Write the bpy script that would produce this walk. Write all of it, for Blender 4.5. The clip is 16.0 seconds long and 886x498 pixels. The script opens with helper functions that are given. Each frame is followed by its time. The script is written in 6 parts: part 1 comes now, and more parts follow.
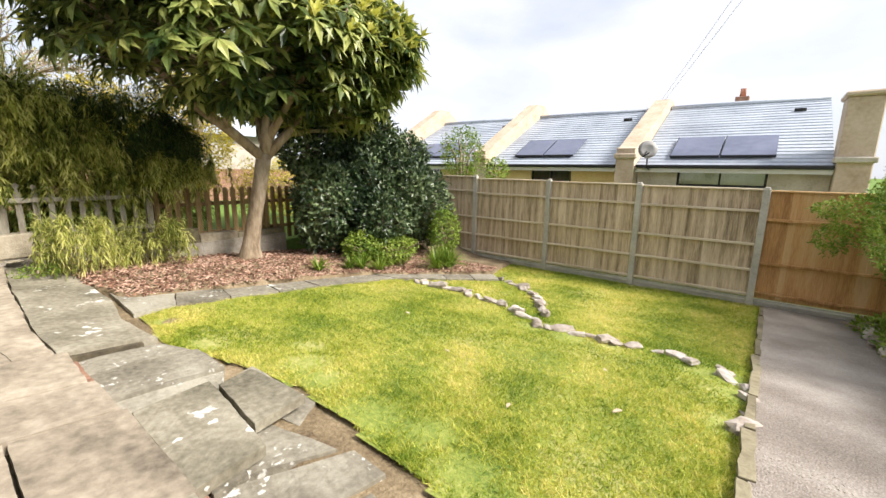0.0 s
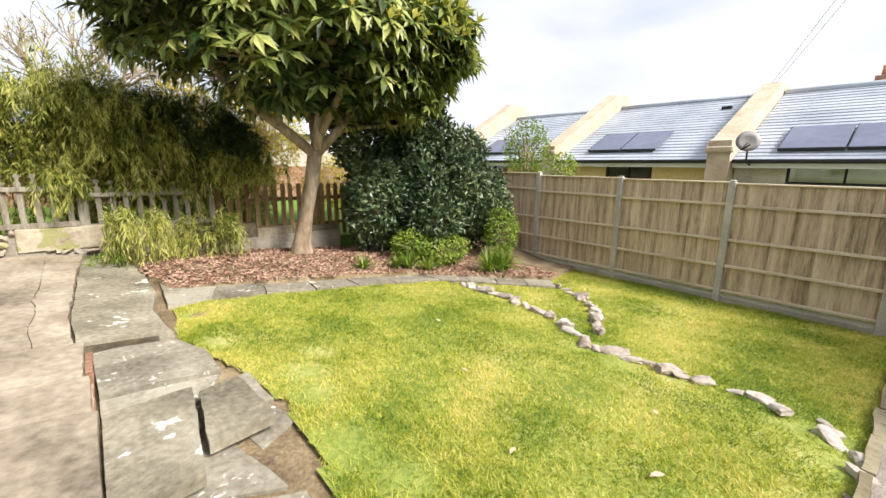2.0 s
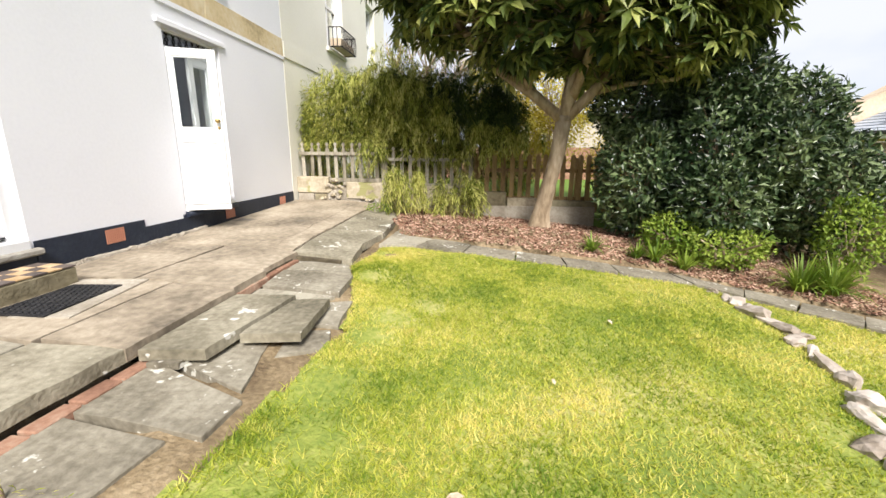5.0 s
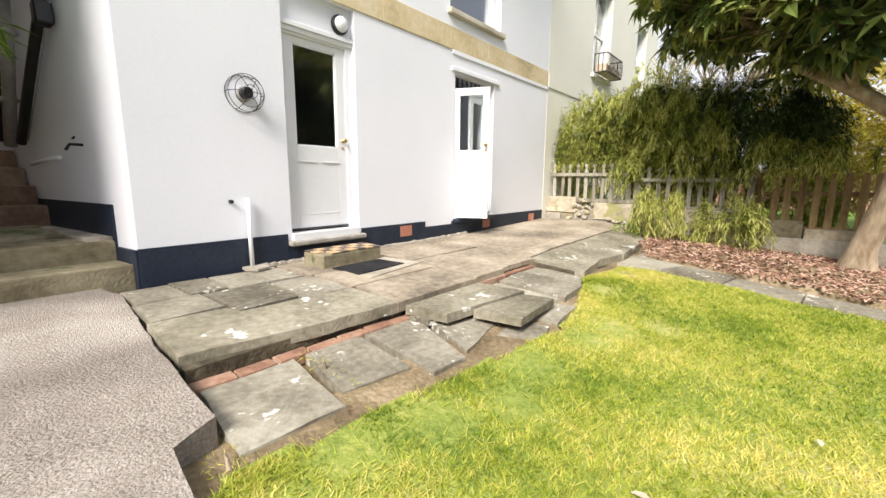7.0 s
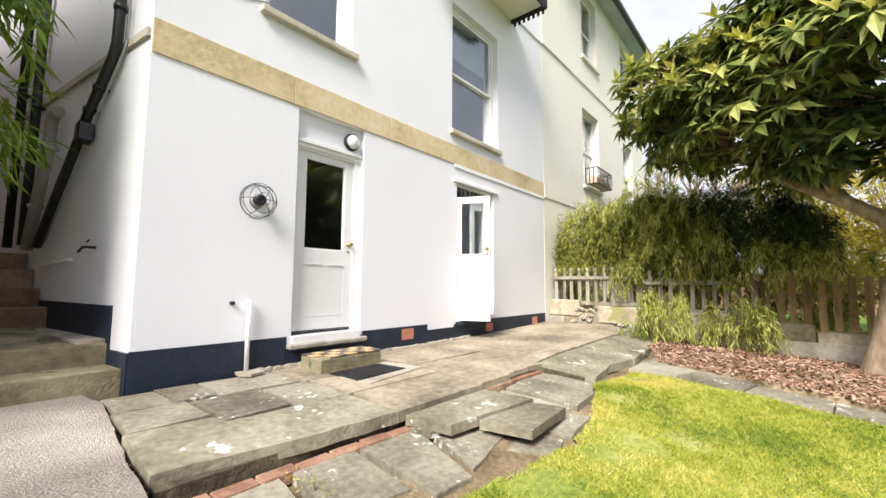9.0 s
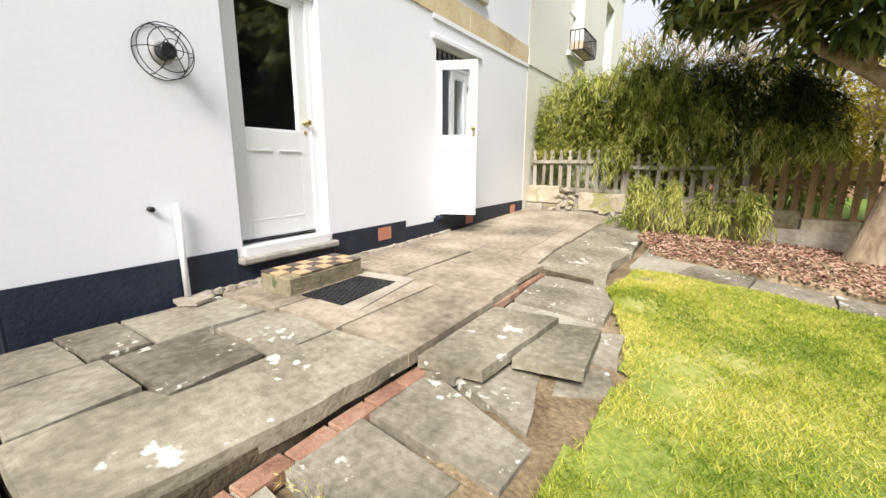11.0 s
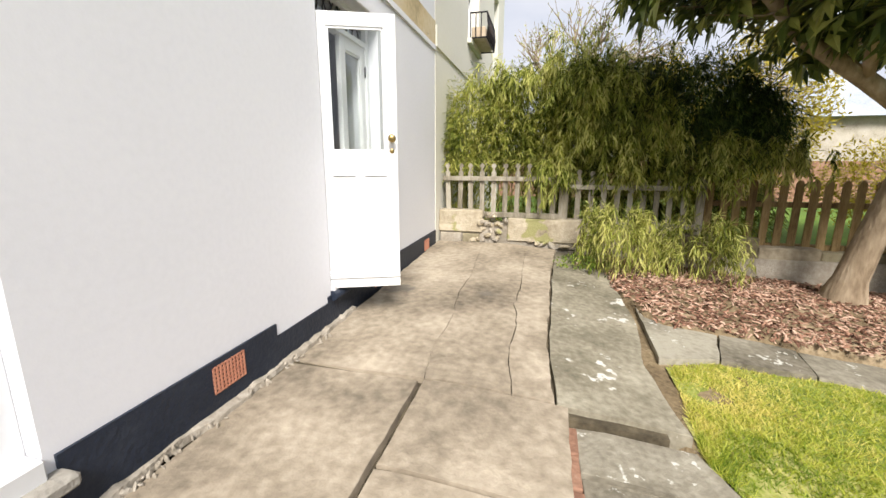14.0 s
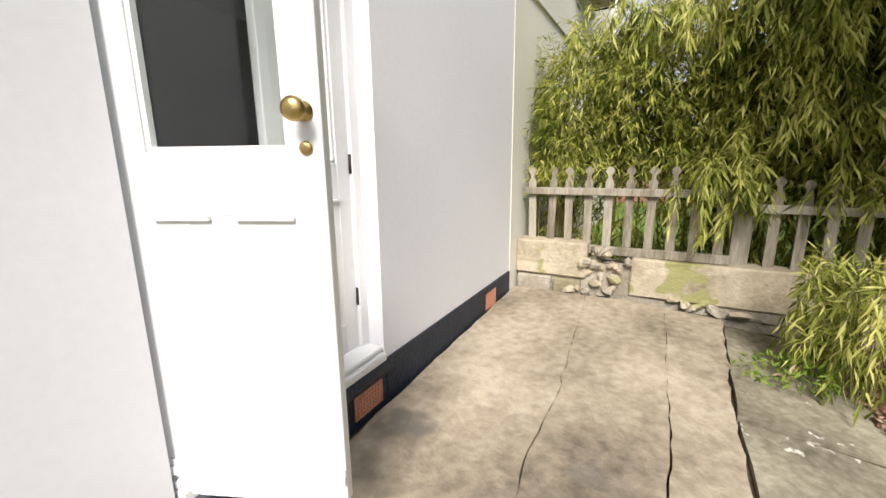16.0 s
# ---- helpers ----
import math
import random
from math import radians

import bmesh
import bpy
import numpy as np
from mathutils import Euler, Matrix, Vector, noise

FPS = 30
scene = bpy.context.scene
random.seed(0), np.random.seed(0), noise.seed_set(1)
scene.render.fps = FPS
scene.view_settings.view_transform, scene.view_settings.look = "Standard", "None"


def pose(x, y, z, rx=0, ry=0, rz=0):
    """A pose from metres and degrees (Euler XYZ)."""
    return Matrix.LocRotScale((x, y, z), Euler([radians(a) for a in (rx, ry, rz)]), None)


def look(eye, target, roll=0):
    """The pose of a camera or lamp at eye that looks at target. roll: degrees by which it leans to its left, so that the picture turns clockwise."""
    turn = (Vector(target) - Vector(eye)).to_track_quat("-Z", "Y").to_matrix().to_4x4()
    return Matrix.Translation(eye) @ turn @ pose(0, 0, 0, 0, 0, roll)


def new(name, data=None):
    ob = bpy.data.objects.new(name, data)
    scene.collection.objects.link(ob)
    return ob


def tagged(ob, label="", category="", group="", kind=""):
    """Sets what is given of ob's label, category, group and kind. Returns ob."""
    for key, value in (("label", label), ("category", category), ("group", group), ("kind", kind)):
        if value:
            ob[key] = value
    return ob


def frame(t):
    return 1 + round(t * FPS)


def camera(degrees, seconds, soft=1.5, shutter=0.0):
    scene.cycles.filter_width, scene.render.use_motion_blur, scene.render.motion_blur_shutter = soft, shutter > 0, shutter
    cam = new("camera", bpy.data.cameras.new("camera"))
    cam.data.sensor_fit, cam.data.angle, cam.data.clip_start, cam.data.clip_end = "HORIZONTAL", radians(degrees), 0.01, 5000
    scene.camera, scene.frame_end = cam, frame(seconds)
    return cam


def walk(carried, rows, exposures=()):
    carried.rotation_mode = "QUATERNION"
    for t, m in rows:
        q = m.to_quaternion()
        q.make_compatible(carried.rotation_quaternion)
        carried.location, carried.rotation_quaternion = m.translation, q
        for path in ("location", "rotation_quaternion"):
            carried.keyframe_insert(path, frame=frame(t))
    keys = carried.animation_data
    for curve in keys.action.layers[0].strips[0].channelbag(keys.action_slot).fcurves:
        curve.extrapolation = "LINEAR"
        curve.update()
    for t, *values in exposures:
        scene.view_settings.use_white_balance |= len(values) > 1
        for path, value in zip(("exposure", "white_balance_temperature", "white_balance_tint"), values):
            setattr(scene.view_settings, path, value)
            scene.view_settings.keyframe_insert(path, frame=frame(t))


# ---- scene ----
cam = camera(94.7, 16.0)
PATH = [
    (0, (0.407, -0.126, 1.46), (-0.807, 1.417, 1.078), 0.9),
    (0.5, (0.427, -0.123, 1.458), (-0.807, 1.403, 1.073), 0.9),
    (1, (0.415, -0.041, 1.444), (-0.86, 1.451, 1.056), 0.7),
    (1.5, (0.422, 0.236, 1.467), (-0.939, 1.647, 1.073), 0.6),
    (2, (0.473, 0.588, 1.439), (-1.012, 1.867, 1.041), 0.7),
    (2.5, (0.49, 0.98, 1.494), (-1.129, 2.084, 1.095), 0.8),
    (3, (0.522, 1.338, 1.473), (-1.219, 2.237, 1.073), 0.9),
    (3.2, (0.556, 1.465, 1.424), (-1.227, 2.276, 1.018), 1.1),
    (5.3, (0.441, 2.502, 1.015), (-1.47, 2.124, 0.559), 0.5),
    (5.5, (0.455, 2.542, 0.976), (-1.424, 2.027, 0.521), 0.7),
    (6, (0.562, 2.612, 0.945), (-1.183, 1.748, 0.487), 0.9),
    (6.5, (0.628, 2.632, 0.932), (-0.96, 1.497, 0.498), 0.6),
    (7, (0.627, 2.639, 0.916), (-0.89, 1.379, 0.585), 0.4),
    (7.5, (0.628, 2.641, 0.905), (-0.892, 1.344, 0.826), 0.4),
    (8, (0.639, 2.659, 0.903), (-0.876, 1.368, 1.091), 0.4),
    (8.5, (0.639, 2.662, 0.897), (-0.873, 1.385, 1.189), 0.5),
    (9, (0.611, 2.611, 0.89), (-0.914, 1.329, 1.065), 0.4),
    (9.5, (0.521, 2.443, 0.873), (-1.016, 1.167, 0.79), 0.3),
    (9.7, (0.476, 2.344, 0.884), (-1.059, 1.076, 0.701), 0.2),
    (11.8, (-0.119, 1.221, 1.045), (-1.859, 0.359, 0.569), 0.9),
    (12, (-0.204, 1.068, 1.053), (-1.981, 0.281, 0.582), 0.9),
    (12.5, (-0.419, 0.759, 1.141), (-2.263, 0.127, 0.696), 0.6),
    (13, (-0.734, 0.47, 1.191), (-2.617, -0.058, 0.77), 0.3),
    (13.5, (-1.172, 0.326, 1.235), (-3.069, -0.154, 0.822), 0.2),
    (14, (-1.721, 0.227, 1.279), (-3.62, -0.246, 0.864), 0.1),
    (14.5, (-2.267, 0.162, 1.291), (-4.159, -0.334, 0.876), 0.0),
    (15, (-2.831, 0.103, 1.31), (-4.701, -0.465, 0.889), -0.1),
    (15.5, (-3.343, -0.015, 1.329), (-5.167, -0.718, 0.907), -0.5),
    (16, (-3.836, -0.099, 1.323), (-5.561, -1.022, 0.907), -0.7),
]
EXPOSURES = [(0, 0.70, 6500, 12.5), (3.2, 0.70, 6500, 12.5), (5.3, 0.58, 6500, 12.5), (9.5, 0.64, 6500, 12.5), (12, 0.52, 6500, 12.5), (15, 0.36, 6500, 12.5), (16, 0.34, 6500, 12.5)]
walk(cam, [(t, look(eye, target, roll)) for t, eye, target, roll in PATH], EXPOSURES)

# ---- world and light ----
world = bpy.data.worlds.new("sky")
scene.world = world
world.use_nodes = True
SUN_AZ, SUN_EL = 72.0, 43.0   # compass from +y towards +x, and height, in degrees
wn, wl = world.node_tree.nodes, world.node_tree.links
bg = wn["Background"]
sky = wn.new("ShaderNodeTexSky")
sky.sky_type, sky.sun_disc = "NISHITA", False
sky.sun_elevation, sky.sun_rotation = radians(SUN_EL), radians(SUN_AZ)
sky.air_density, sky.dust_density = 1.0, 2.0
wco = wn.new("ShaderNodeTexCoord")
wmap = wn.new("ShaderNodeMapping")
wmap.inputs["Scale"].default_value = (1.2, 1.2, 3.0)
wl.new(wco.outputs["Generated"], wmap.inputs["Vector"])
cloud = wn.new("ShaderNodeTexNoise")
cloud.inputs["Scale"].default_value, cloud.inputs["Detail"].default_value = 1.6, 7.0
wl.new(wmap.outputs["Vector"], cloud.inputs["Vector"])
cramp = wn.new("ShaderNodeMapRange")
cramp.inputs["From Min"].default_value, cramp.inputs["From Max"].default_value = 0.25, 0.55
cramp.inputs["To Min"].default_value, cramp.inputs["To Max"].default_value = 0.35, 0.97
wl.new(cloud.outputs["Fac"], cramp.inputs["Value"])
wmix = wn.new("ShaderNodeMix")
wmix.data_type = "RGBA"
wl.new(cramp.outputs["Result"], wmix.inputs["Factor"])
wl.new(sky.outputs["Color"], wmix.inputs["A"])
wmix.inputs["B"].default_value = (6.15, 6.4, 6.95, 1)
wl.new(wmix.outputs["Result"], bg.inputs["Color"])
bg.inputs["Strength"].default_value = 0.103
sun = new("sun", bpy.data.lights.new("sun", "SUN"))
sun.data.energy, sun.data.angle, sun.data.color = 4.9, radians(22), (1.0, 0.955, 0.88)
sx, sy = math.sin(radians(SUN_AZ)), math.cos(radians(SUN_AZ))
sun.matrix_world = look((20 * sx, 20 * sy, 20 * math.tan(radians(SUN_EL))), (0, 0, 0))

# ---- materials ----
def make_material(name, colors, rough=0.8, fine=40.0, coarse=2.5, bump=0.25, bump_scale=60.0, spots=None, metal=0.0, per_object=0.0, stretch=(1, 1, 1), spec=0.3, island=0.0, trans=0.0, contrast=1.35):
    """Two scales of noise between three colours, relief, optional pale spots, optional change from piece to piece."""
    m = bpy.data.materials.new(name)
    m.use_nodes = True
    n, l = m.node_tree.nodes, m.node_tree.links
    b = n["Principled BSDF"]
    geo = n.new("ShaderNodeNewGeometry")
    mp = n.new("ShaderNodeMapping")
    mp.inputs["Scale"].default_value = stretch
    l.new(geo.outputs["Position"], mp.inputs["Vector"])
    def noise_node(scale, detail=5.0):
        t = n.new("ShaderNodeTexNoise")
        t.inputs["Scale"].default_value, t.inputs["Detail"].default_value = scale, detail
        l.new(mp.outputs["Vector"], t.inputs["Vector"])
        return t
    a, c = noise_node(fine), noise_node(coarse)
    add = n.new("ShaderNodeMath"); add.operation = "ADD"
    half = n.new("ShaderNodeMath"); half.operation = "MULTIPLY"; half.inputs[1].default_value = 0.45
    l.new(a.outputs["Fac"], half.inputs[0])
    l.new(half.outputs[0], add.inputs[0])
    c2 = n.new("ShaderNodeMath"); c2.operation = "MULTIPLY"; c2.inputs[1].default_value = 0.75
    l.new(c.outputs["Fac"], c2.inputs[0])
    l.new(c2.outputs[0], add.inputs[1])
    last = add.outputs[0]
    if per_object or island:
        if island:
            rnd = geo.outputs["Random Per Island"]
        else:
            rnd = n.new("ShaderNodeObjectInfo").outputs["Random"]
        r = n.new("ShaderNodeMath"); r.operation = "MULTIPLY_ADD"
        r.inputs[1].default_value = max(per_object, island); 
        l.new(rnd, r.inputs[0]); l.new(last, r.inputs[2])
        r2 = n.new("ShaderNodeMath"); r2.operation = "SUBTRACT"; r2.inputs[1].default_value = max(per_object, island) / 2
        l.new(r.outputs[0], r2.inputs[0])
        last = r2.outputs[0]
    cm = n.new("ShaderNodeMath"); cm.operation = "MULTIPLY_ADD"
    cm.inputs[1].default_value, cm.inputs[2].default_value = contrast, 0.6 - 0.6 * contrast
    l.new(last, cm.inputs[0])
    last = cm.outputs[0]
    ramp = n.new("ShaderNodeValToRGB")
    e = ramp.color_ramp.elements
    e[0].position, e[1].position = 0.32, 0.88
    e[0].color, e[1].color = (*colors[0], 1), (*colors[-1], 1)
    if len(colors) > 2:
        mid = e.new(0.6); mid.color = (*colors[1], 1)
    l.new(last, ramp.inputs["Fac"])
    col = ramp.outputs["Color"]
    if spots:
        scolor, sscale, samount = spots
        sp = noise_node(sscale, 3.0)
        big = noise_node(sscale * 0.2, 2.0)
        mul = n.new("ShaderNodeMath"); mul.operation = "MULTIPLY"
        l.new(sp.outputs["Fac"], mul.inputs[0]); l.new(big.outputs["Fac"], mul.inputs[1])
        mr = n.new("ShaderNodeMapRange")
        mr.inputs["From Min"].default_value, mr.inputs["From Max"].default_value = samount, samount + 0.035
        l.new(mul.outputs[0], mr.inputs["Value"])
        mx = n.new("ShaderNodeMix"); mx.data_type = "RGBA"
        l.new(mr.outputs["Result"], mx.inputs["Factor"]); l.new(col, mx.inputs["A"])
        mx.inputs["B"].default_value = (*scolor, 1)
        col = mx.outputs["Result"]
    l.new(col, b.inputs["Base Color"])
    b.inputs["Roughness"].default_value, b.inputs["Metallic"].default_value = rough, metal
    b.inputs["Specular IOR Level"].default_value = spec
    if bump:
        bn = noise_node(bump_scale, 6.0)
        bp = n.new("ShaderNodeBump")
        bp.inputs["Strength"].default_value, bp.inputs["Distance"].default_value = bump, 0.02
        l.new(bn.outputs["Fac"], bp.inputs["Height"])
        l.new(bp.outputs["Normal"], b.inputs["Normal"])
    if trans:
        b.inputs["Transmission Weight"].default_value = 0.0
        tr = n.new("ShaderNodeBsdfTranslucent")
        l.new(col, tr.inputs["Color"])
        ms = n.new("ShaderNodeMixShader"); ms.inputs[0].default_value = trans
        l.new(b.outputs[0], ms.inputs[1]); l.new(tr.outputs[0], ms.inputs[2])
        l.new(ms.outputs[0], n["Material Output"].inputs["Surface"])
    return m


def glass_material(name, tint=(0.9, 0.95, 0.93), ior=1.5):
    m = bpy.data.materials.new(name)
    m.use_nodes = True
    b = m.node_tree.nodes["Principled BSDF"]
    b.inputs["Base Color"].default_value = (*tint, 1)
    b.inputs["Roughness"].default_value, b.inputs["IOR"].default_value = 0.02, ior
    b.inputs["Transmission Weight"].default_value = 1.0
    return m


render_grey = make_material("painted_render", [(0.715, 0.725, 0.765), (0.75, 0.76, 0.80), (0.775, 0.785, 0.82)], 0.75, 30, 0.8, 0.04, 90)
render_cream = make_material("cream_render", [(0.66, 0.645, 0.565), (0.71, 0.695, 0.615), (0.74, 0.725, 0.65)], 0.8, 20, 0.6, 0.1, 70)
plinth_blue = make_material("dark_blue_plinth_paint", [(0.012, 0.018, 0.032), (0.018, 0.025, 0.042), (0.03, 0.038, 0.055)], 0.5, 25, 3, 0.35, 35)
band_stone = make_material("limestone_band", [(0.36, 0.29, 0.17), (0.58, 0.47, 0.28), (0.66, 0.58, 0.42)], 0.85, 14, 1.4, 0.25, 40, spots=((0.24, 0.2, 0.14), 5.0, 0.41))
white_paint = make_material("white_gloss_paint", [(0.70, 0.71, 0.72), (0.73, 0.74, 0.75), (0.76, 0.77, 0.775)], 0.32, 15, 1.2, 0.06, 60, spec=0.5)
flag_stone = make_material("weathered_flagstone", [(0.10, 0.088, 0.064), (0.225, 0.203, 0.155), (0.37, 0.345, 0.275)], 0.9, 22, 1.7, 0.35, 45, spots=((0.56, 0.55, 0.49), 20.0, 0.365), per_object=0.22)
lichen_stone = make_material("lichened_flagstone", [(0.10, 0.09, 0.062), (0.225, 0.203, 0.148), (0.38, 0.35, 0.27)], 0.9, 22, 1.6, 0.35, 45, spots=((0.6, 0.585, 0.53), 12.0, 0.365), per_object=0.12)
pad_concrete = make_material("stained_patio_concrete", [(0.13, 0.108, 0.08), (0.29, 0.243, 0.18), (0.46, 0.395, 0.305)], 0.9, 16, 1.5, 0.35, 45, spots=((0.17, 0.15, 0.125), 2.2, 0.40), per_object=0.10)
path_concrete = make_material("exposed_aggregate_concrete", [(0.14, 0.118, 0.098), (0.31, 0.27, 0.23), (0.52, 0.47, 0.42)], 0.92, 70, 1.1, 0.9, 90)
mortar_pale = make_material("pale_mortar", [(0.25, 0.22, 0.17), (0.36, 0.32, 0.26), (0.48, 0.44, 0.37)], 0.95, 30, 4, 0.6, 50)
rubble_dark = make_material("dark_rubble_face", [(0.035, 0.028, 0.018), (0.085, 0.07, 0.045), (0.17, 0.14, 0.09)], 0.95, 18, 4, 0.8, 30)
brick_red = make_material("red_brick", [(0.20, 0.105, 0.07), (0.32, 0.18, 0.12), (0.42, 0.29, 0.21)], 0.9, 30, 6, 0.4, 60, per_object=0.25)
terracotta = make_material("terracotta", [(0.42, 0.17, 0.11), (0.52, 0.23, 0.15), (0.58, 0.29, 0.2)], 0.8, 40, 6, 0.2, 60)
soil = make_material("bare_soil", [(0.10, 0.07, 0.04), (0.22, 0.165, 0.095), (0.38, 0.30, 0.19)], 0.95, 30, 2.5, 0.8, 40)
turf = make_material("turf_under_grass", [(0.10, 0.16, 0.025), (0.26, 0.30, 0.06), (0.50, 0.44, 0.19)], 0.95, 26, 0.9, 0.6, 70)
far_grass = make_material("far_grass", [(0.07, 0.13, 0.02), (0.12, 0.20, 0.03), (0.18, 0.26, 0.05)], 0.95, 12, 0.5, 0.5, 20)
grass_blade = make_material("grass_blade", [(0.14, 0.23, 0.018), (0.45, 0.485, 0.06), (0.76, 0.66, 0.21)], 0.55, 11.0, 1.1, 0, 10, island=0.22, spec=0.25, trans=0.4, contrast=1.7)
mulch_mat = make_material("bark_mulch", [(0.11, 0.052, 0.034), (0.32, 0.175, 0.115), (0.58, 0.40, 0.30)], 0.9, 20, 3, 0.4, 60, island=0.5)
rock_mat = make_material("rockery_stone", [(0.22, 0.18, 0.14), (0.38, 0.33, 0.28), (0.55, 0.50, 0.45)], 0.9, 16, 5, 0.7, 25, per_object=0.3)
fence_wood = make_material("weathered_fence_board", [(0.20, 0.145, 0.095), (0.55, 0.43, 0.30), (0.78, 0.66, 0.50)], 0.9, 14, 1.6, 0.4, 50, stretch=(7, 7, 0.45), per_object=0.1)
fence_new = make_material("newer_brown_fence_board", [(0.34, 0.17, 0.065), (0.58, 0.33, 0.14), (0.66, 0.45, 0.24)], 0.85, 14, 1.0, 0.4, 50, stretch=(6, 6, 0.5), per_object=0.22)
rail_wood = make_material("fence_rail_wood", [(0.46, 0.38, 0.27), (0.66, 0.56, 0.42), (0.76, 0.67, 0.52)], 0.9, 20, 2, 0.3, 50, stretch=(0.6, 5, 5))
post_concrete = make_material("fence_post_concrete", [(0.34, 0.32, 0.275), (0.47, 0.445, 0.39), (0.57, 0.545, 0.48)], 0.92, 40, 3, 0.35, 70)
picket_wood = make_material("silvered_picket_wood", [(0.16, 0.14, 0.10), (0.30, 0.27, 0.21), (0.42, 0.39, 0.32)], 0.9, 16, 2, 0.4, 50, stretch=(5, 5, 0.7), per_object=0.25)
picket_brown = make_material("brown_picket_wood", [(0.15, 0.095, 0.045), (0.29, 0.20, 0.09), (0.42, 0.30, 0.15)], 0.9, 16, 2, 0.4, 50, stretch=(5, 5, 0.7), per_object=0.25)
bark = make_material("tree_bark", [(0.15, 0.105, 0.065), (0.34, 0.265, 0.18), (0.54, 0.45, 0.34)], 0.9, 18, 3, 0.7, 28, stretch=(1, 1, 0.35))
leaf_dark = make_material("loquat_leaf", [(0.028, 0.055, 0.013), (0.16, 0.21, 0.05), (0.46, 0.48, 0.15)], 0.38, 3, 1.0, 0, 10, island=0.35, spec=0.5, trans=0.32)
leaf_young = make_material("young_loquat_leaf", [(0.36, 0.37, 0.05), (0.55, 0.53, 0.11), (0.68, 0.64, 0.20)], 0.5, 3, 1.0, 0, 10, island=0.3, trans=0.35)
leaf_shrub = make_material("dark_evergreen_leaf", [(0.010, 0.025, 0.008), (0.04, 0.072, 0.024), (0.15, 0.20, 0.085)], 0.35, 3, 1.0, 0, 10, island=0.4, spec=0.5, trans=0.15)
leaf_light = make_material("fresh_green_leaf", [(0.08, 0.15, 0.015), (0.18, 0.27, 0.03), (0.32, 0.40, 0.07)], 0.5, 3, 1.2, 0, 10, island=0.35, trans=0.3)
leaf_bamboo = make_material("bamboo_leaf", [(0.09, 0.12, 0.015), (0.37, 0.41, 0.075), (0.70, 0.68, 0.23)], 0.5, 3, 1.9, 0, 10, island=0.5, trans=0.45)
leaf_yellow = make_material("yellow_shrub_leaf", [(0.30, 0.24, 0.02), (0.52, 0.44, 0.05), (0.66, 0.58, 0.12)], 0.6, 3, 1.2, 0, 10, island=0.35, trans=0.35)
leaf_hedge = make_material("dense_bamboo_leaf", [(0.07, 0.10, 0.012), (0.28, 0.32, 0.05), (0.58, 0.56, 0.15)], 0.5, 3, 1.9, 0, 10, island=0.5, trans=0.4)
# Bamboo leaf in deep green, darkened to carry the tree crown's shade.
leaf_shade_toned = make_material("shade_toned_bamboo_leaf", [(0.012, 0.028, 0.006), (0.045, 0.08, 0.016), (0.14, 0.19, 0.05)], 0.55, 3, 1.6, 0, 10, island=0.45, spec=0.2, trans=0.2)
sill_stone = make_material("worn_grey_sill_stone", [(0.20, 0.185, 0.155), (0.32, 0.30, 0.26), (0.44, 0.42, 0.37)], 0.9, 18, 4, 0.5, 40)
cane_mat = make_material("bamboo_cane", [(0.12, 0.11, 0.03), (0.22, 0.20, 0.07), (0.32, 0.29, 0.12)], 0.6, 12, 2, 0.1, 30)
slate = make_material("grey_slate", [(0.27, 0.30, 0.35), (0.37, 0.41, 0.465), (0.46, 0.50, 0.55)], 0.55, 12, 1.0, 0.2, 40, per_object=0.12, spec=0.5)
solar_mat = make_material("solar_glass", [(0.09, 0.105, 0.16), (0.12, 0.135, 0.20), (0.15, 0.165, 0.24)], 0.18, 5, 1, 0, 10, spec=0.6)
parapet_mat = make_material("tan_parapet_render", [(0.40, 0.31, 0.21), (0.52, 0.42, 0.31), (0.60, 0.51, 0.40)], 0.9, 14, 2, 0.3, 40)
ochre_render = make_material("ochre_render", [(0.55, 0.40, 0.16), (0.66, 0.50, 0.24), (0.70, 0.56, 0.32)], 0.9, 14, 1, 0.1, 40)
black_plastic = make_material("black_plastic", [(0.008, 0.008, 0.009), (0.012, 0.012, 0.013), (0.02, 0.02, 0.02)], 0.4, 20, 3, 0.05, 40, spec=0.5)
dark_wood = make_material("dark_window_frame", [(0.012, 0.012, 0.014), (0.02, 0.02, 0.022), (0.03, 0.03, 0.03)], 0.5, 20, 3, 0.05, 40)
grey_plastic = make_material("grey_plastic_pipe", [(0.27, 0.26, 0.25), (0.33, 0.32, 0.31), (0.40, 0.39, 0.38)], 0.5, 20, 2, 0.05, 40)
iron = make_material("black_iron", [(0.012, 0.012, 0.014), (0.02, 0.02, 0.022), (0.05, 0.035, 0.025)], 0.6, 20, 4, 0.2, 40, metal=0.4)
brass = make_material("worn_brass", [(0.34, 0.24, 0.09), (0.48, 0.35, 0.14), (0.58, 0.44, 0.2)], 0.32, 30, 6, 0.1, 40, metal=1.0)
rubber = make_material("black_rubber", [(0.010, 0.010, 0.011), (0.018, 0.018, 0.02), (0.035, 0.034, 0.034)], 0.65, 40, 4, 0.2, 60)
tile_dark = make_material("dark_step_tile", [(0.06, 0.046, 0.04), (0.10, 0.078, 0.068), (0.15, 0.12, 0.105)], 0.6, 30, 5, 0.15, 50, per_object=0.3)
tile_buff = make_material("buff_step_tile", [(0.38, 0.25, 0.12), (0.48, 0.34, 0.19), (0.56, 0.43, 0.28)], 0.6, 30, 5, 0.15, 50, per_object=0.3)
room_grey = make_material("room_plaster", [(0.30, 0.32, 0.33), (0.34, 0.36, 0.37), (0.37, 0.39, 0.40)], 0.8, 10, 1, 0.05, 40)
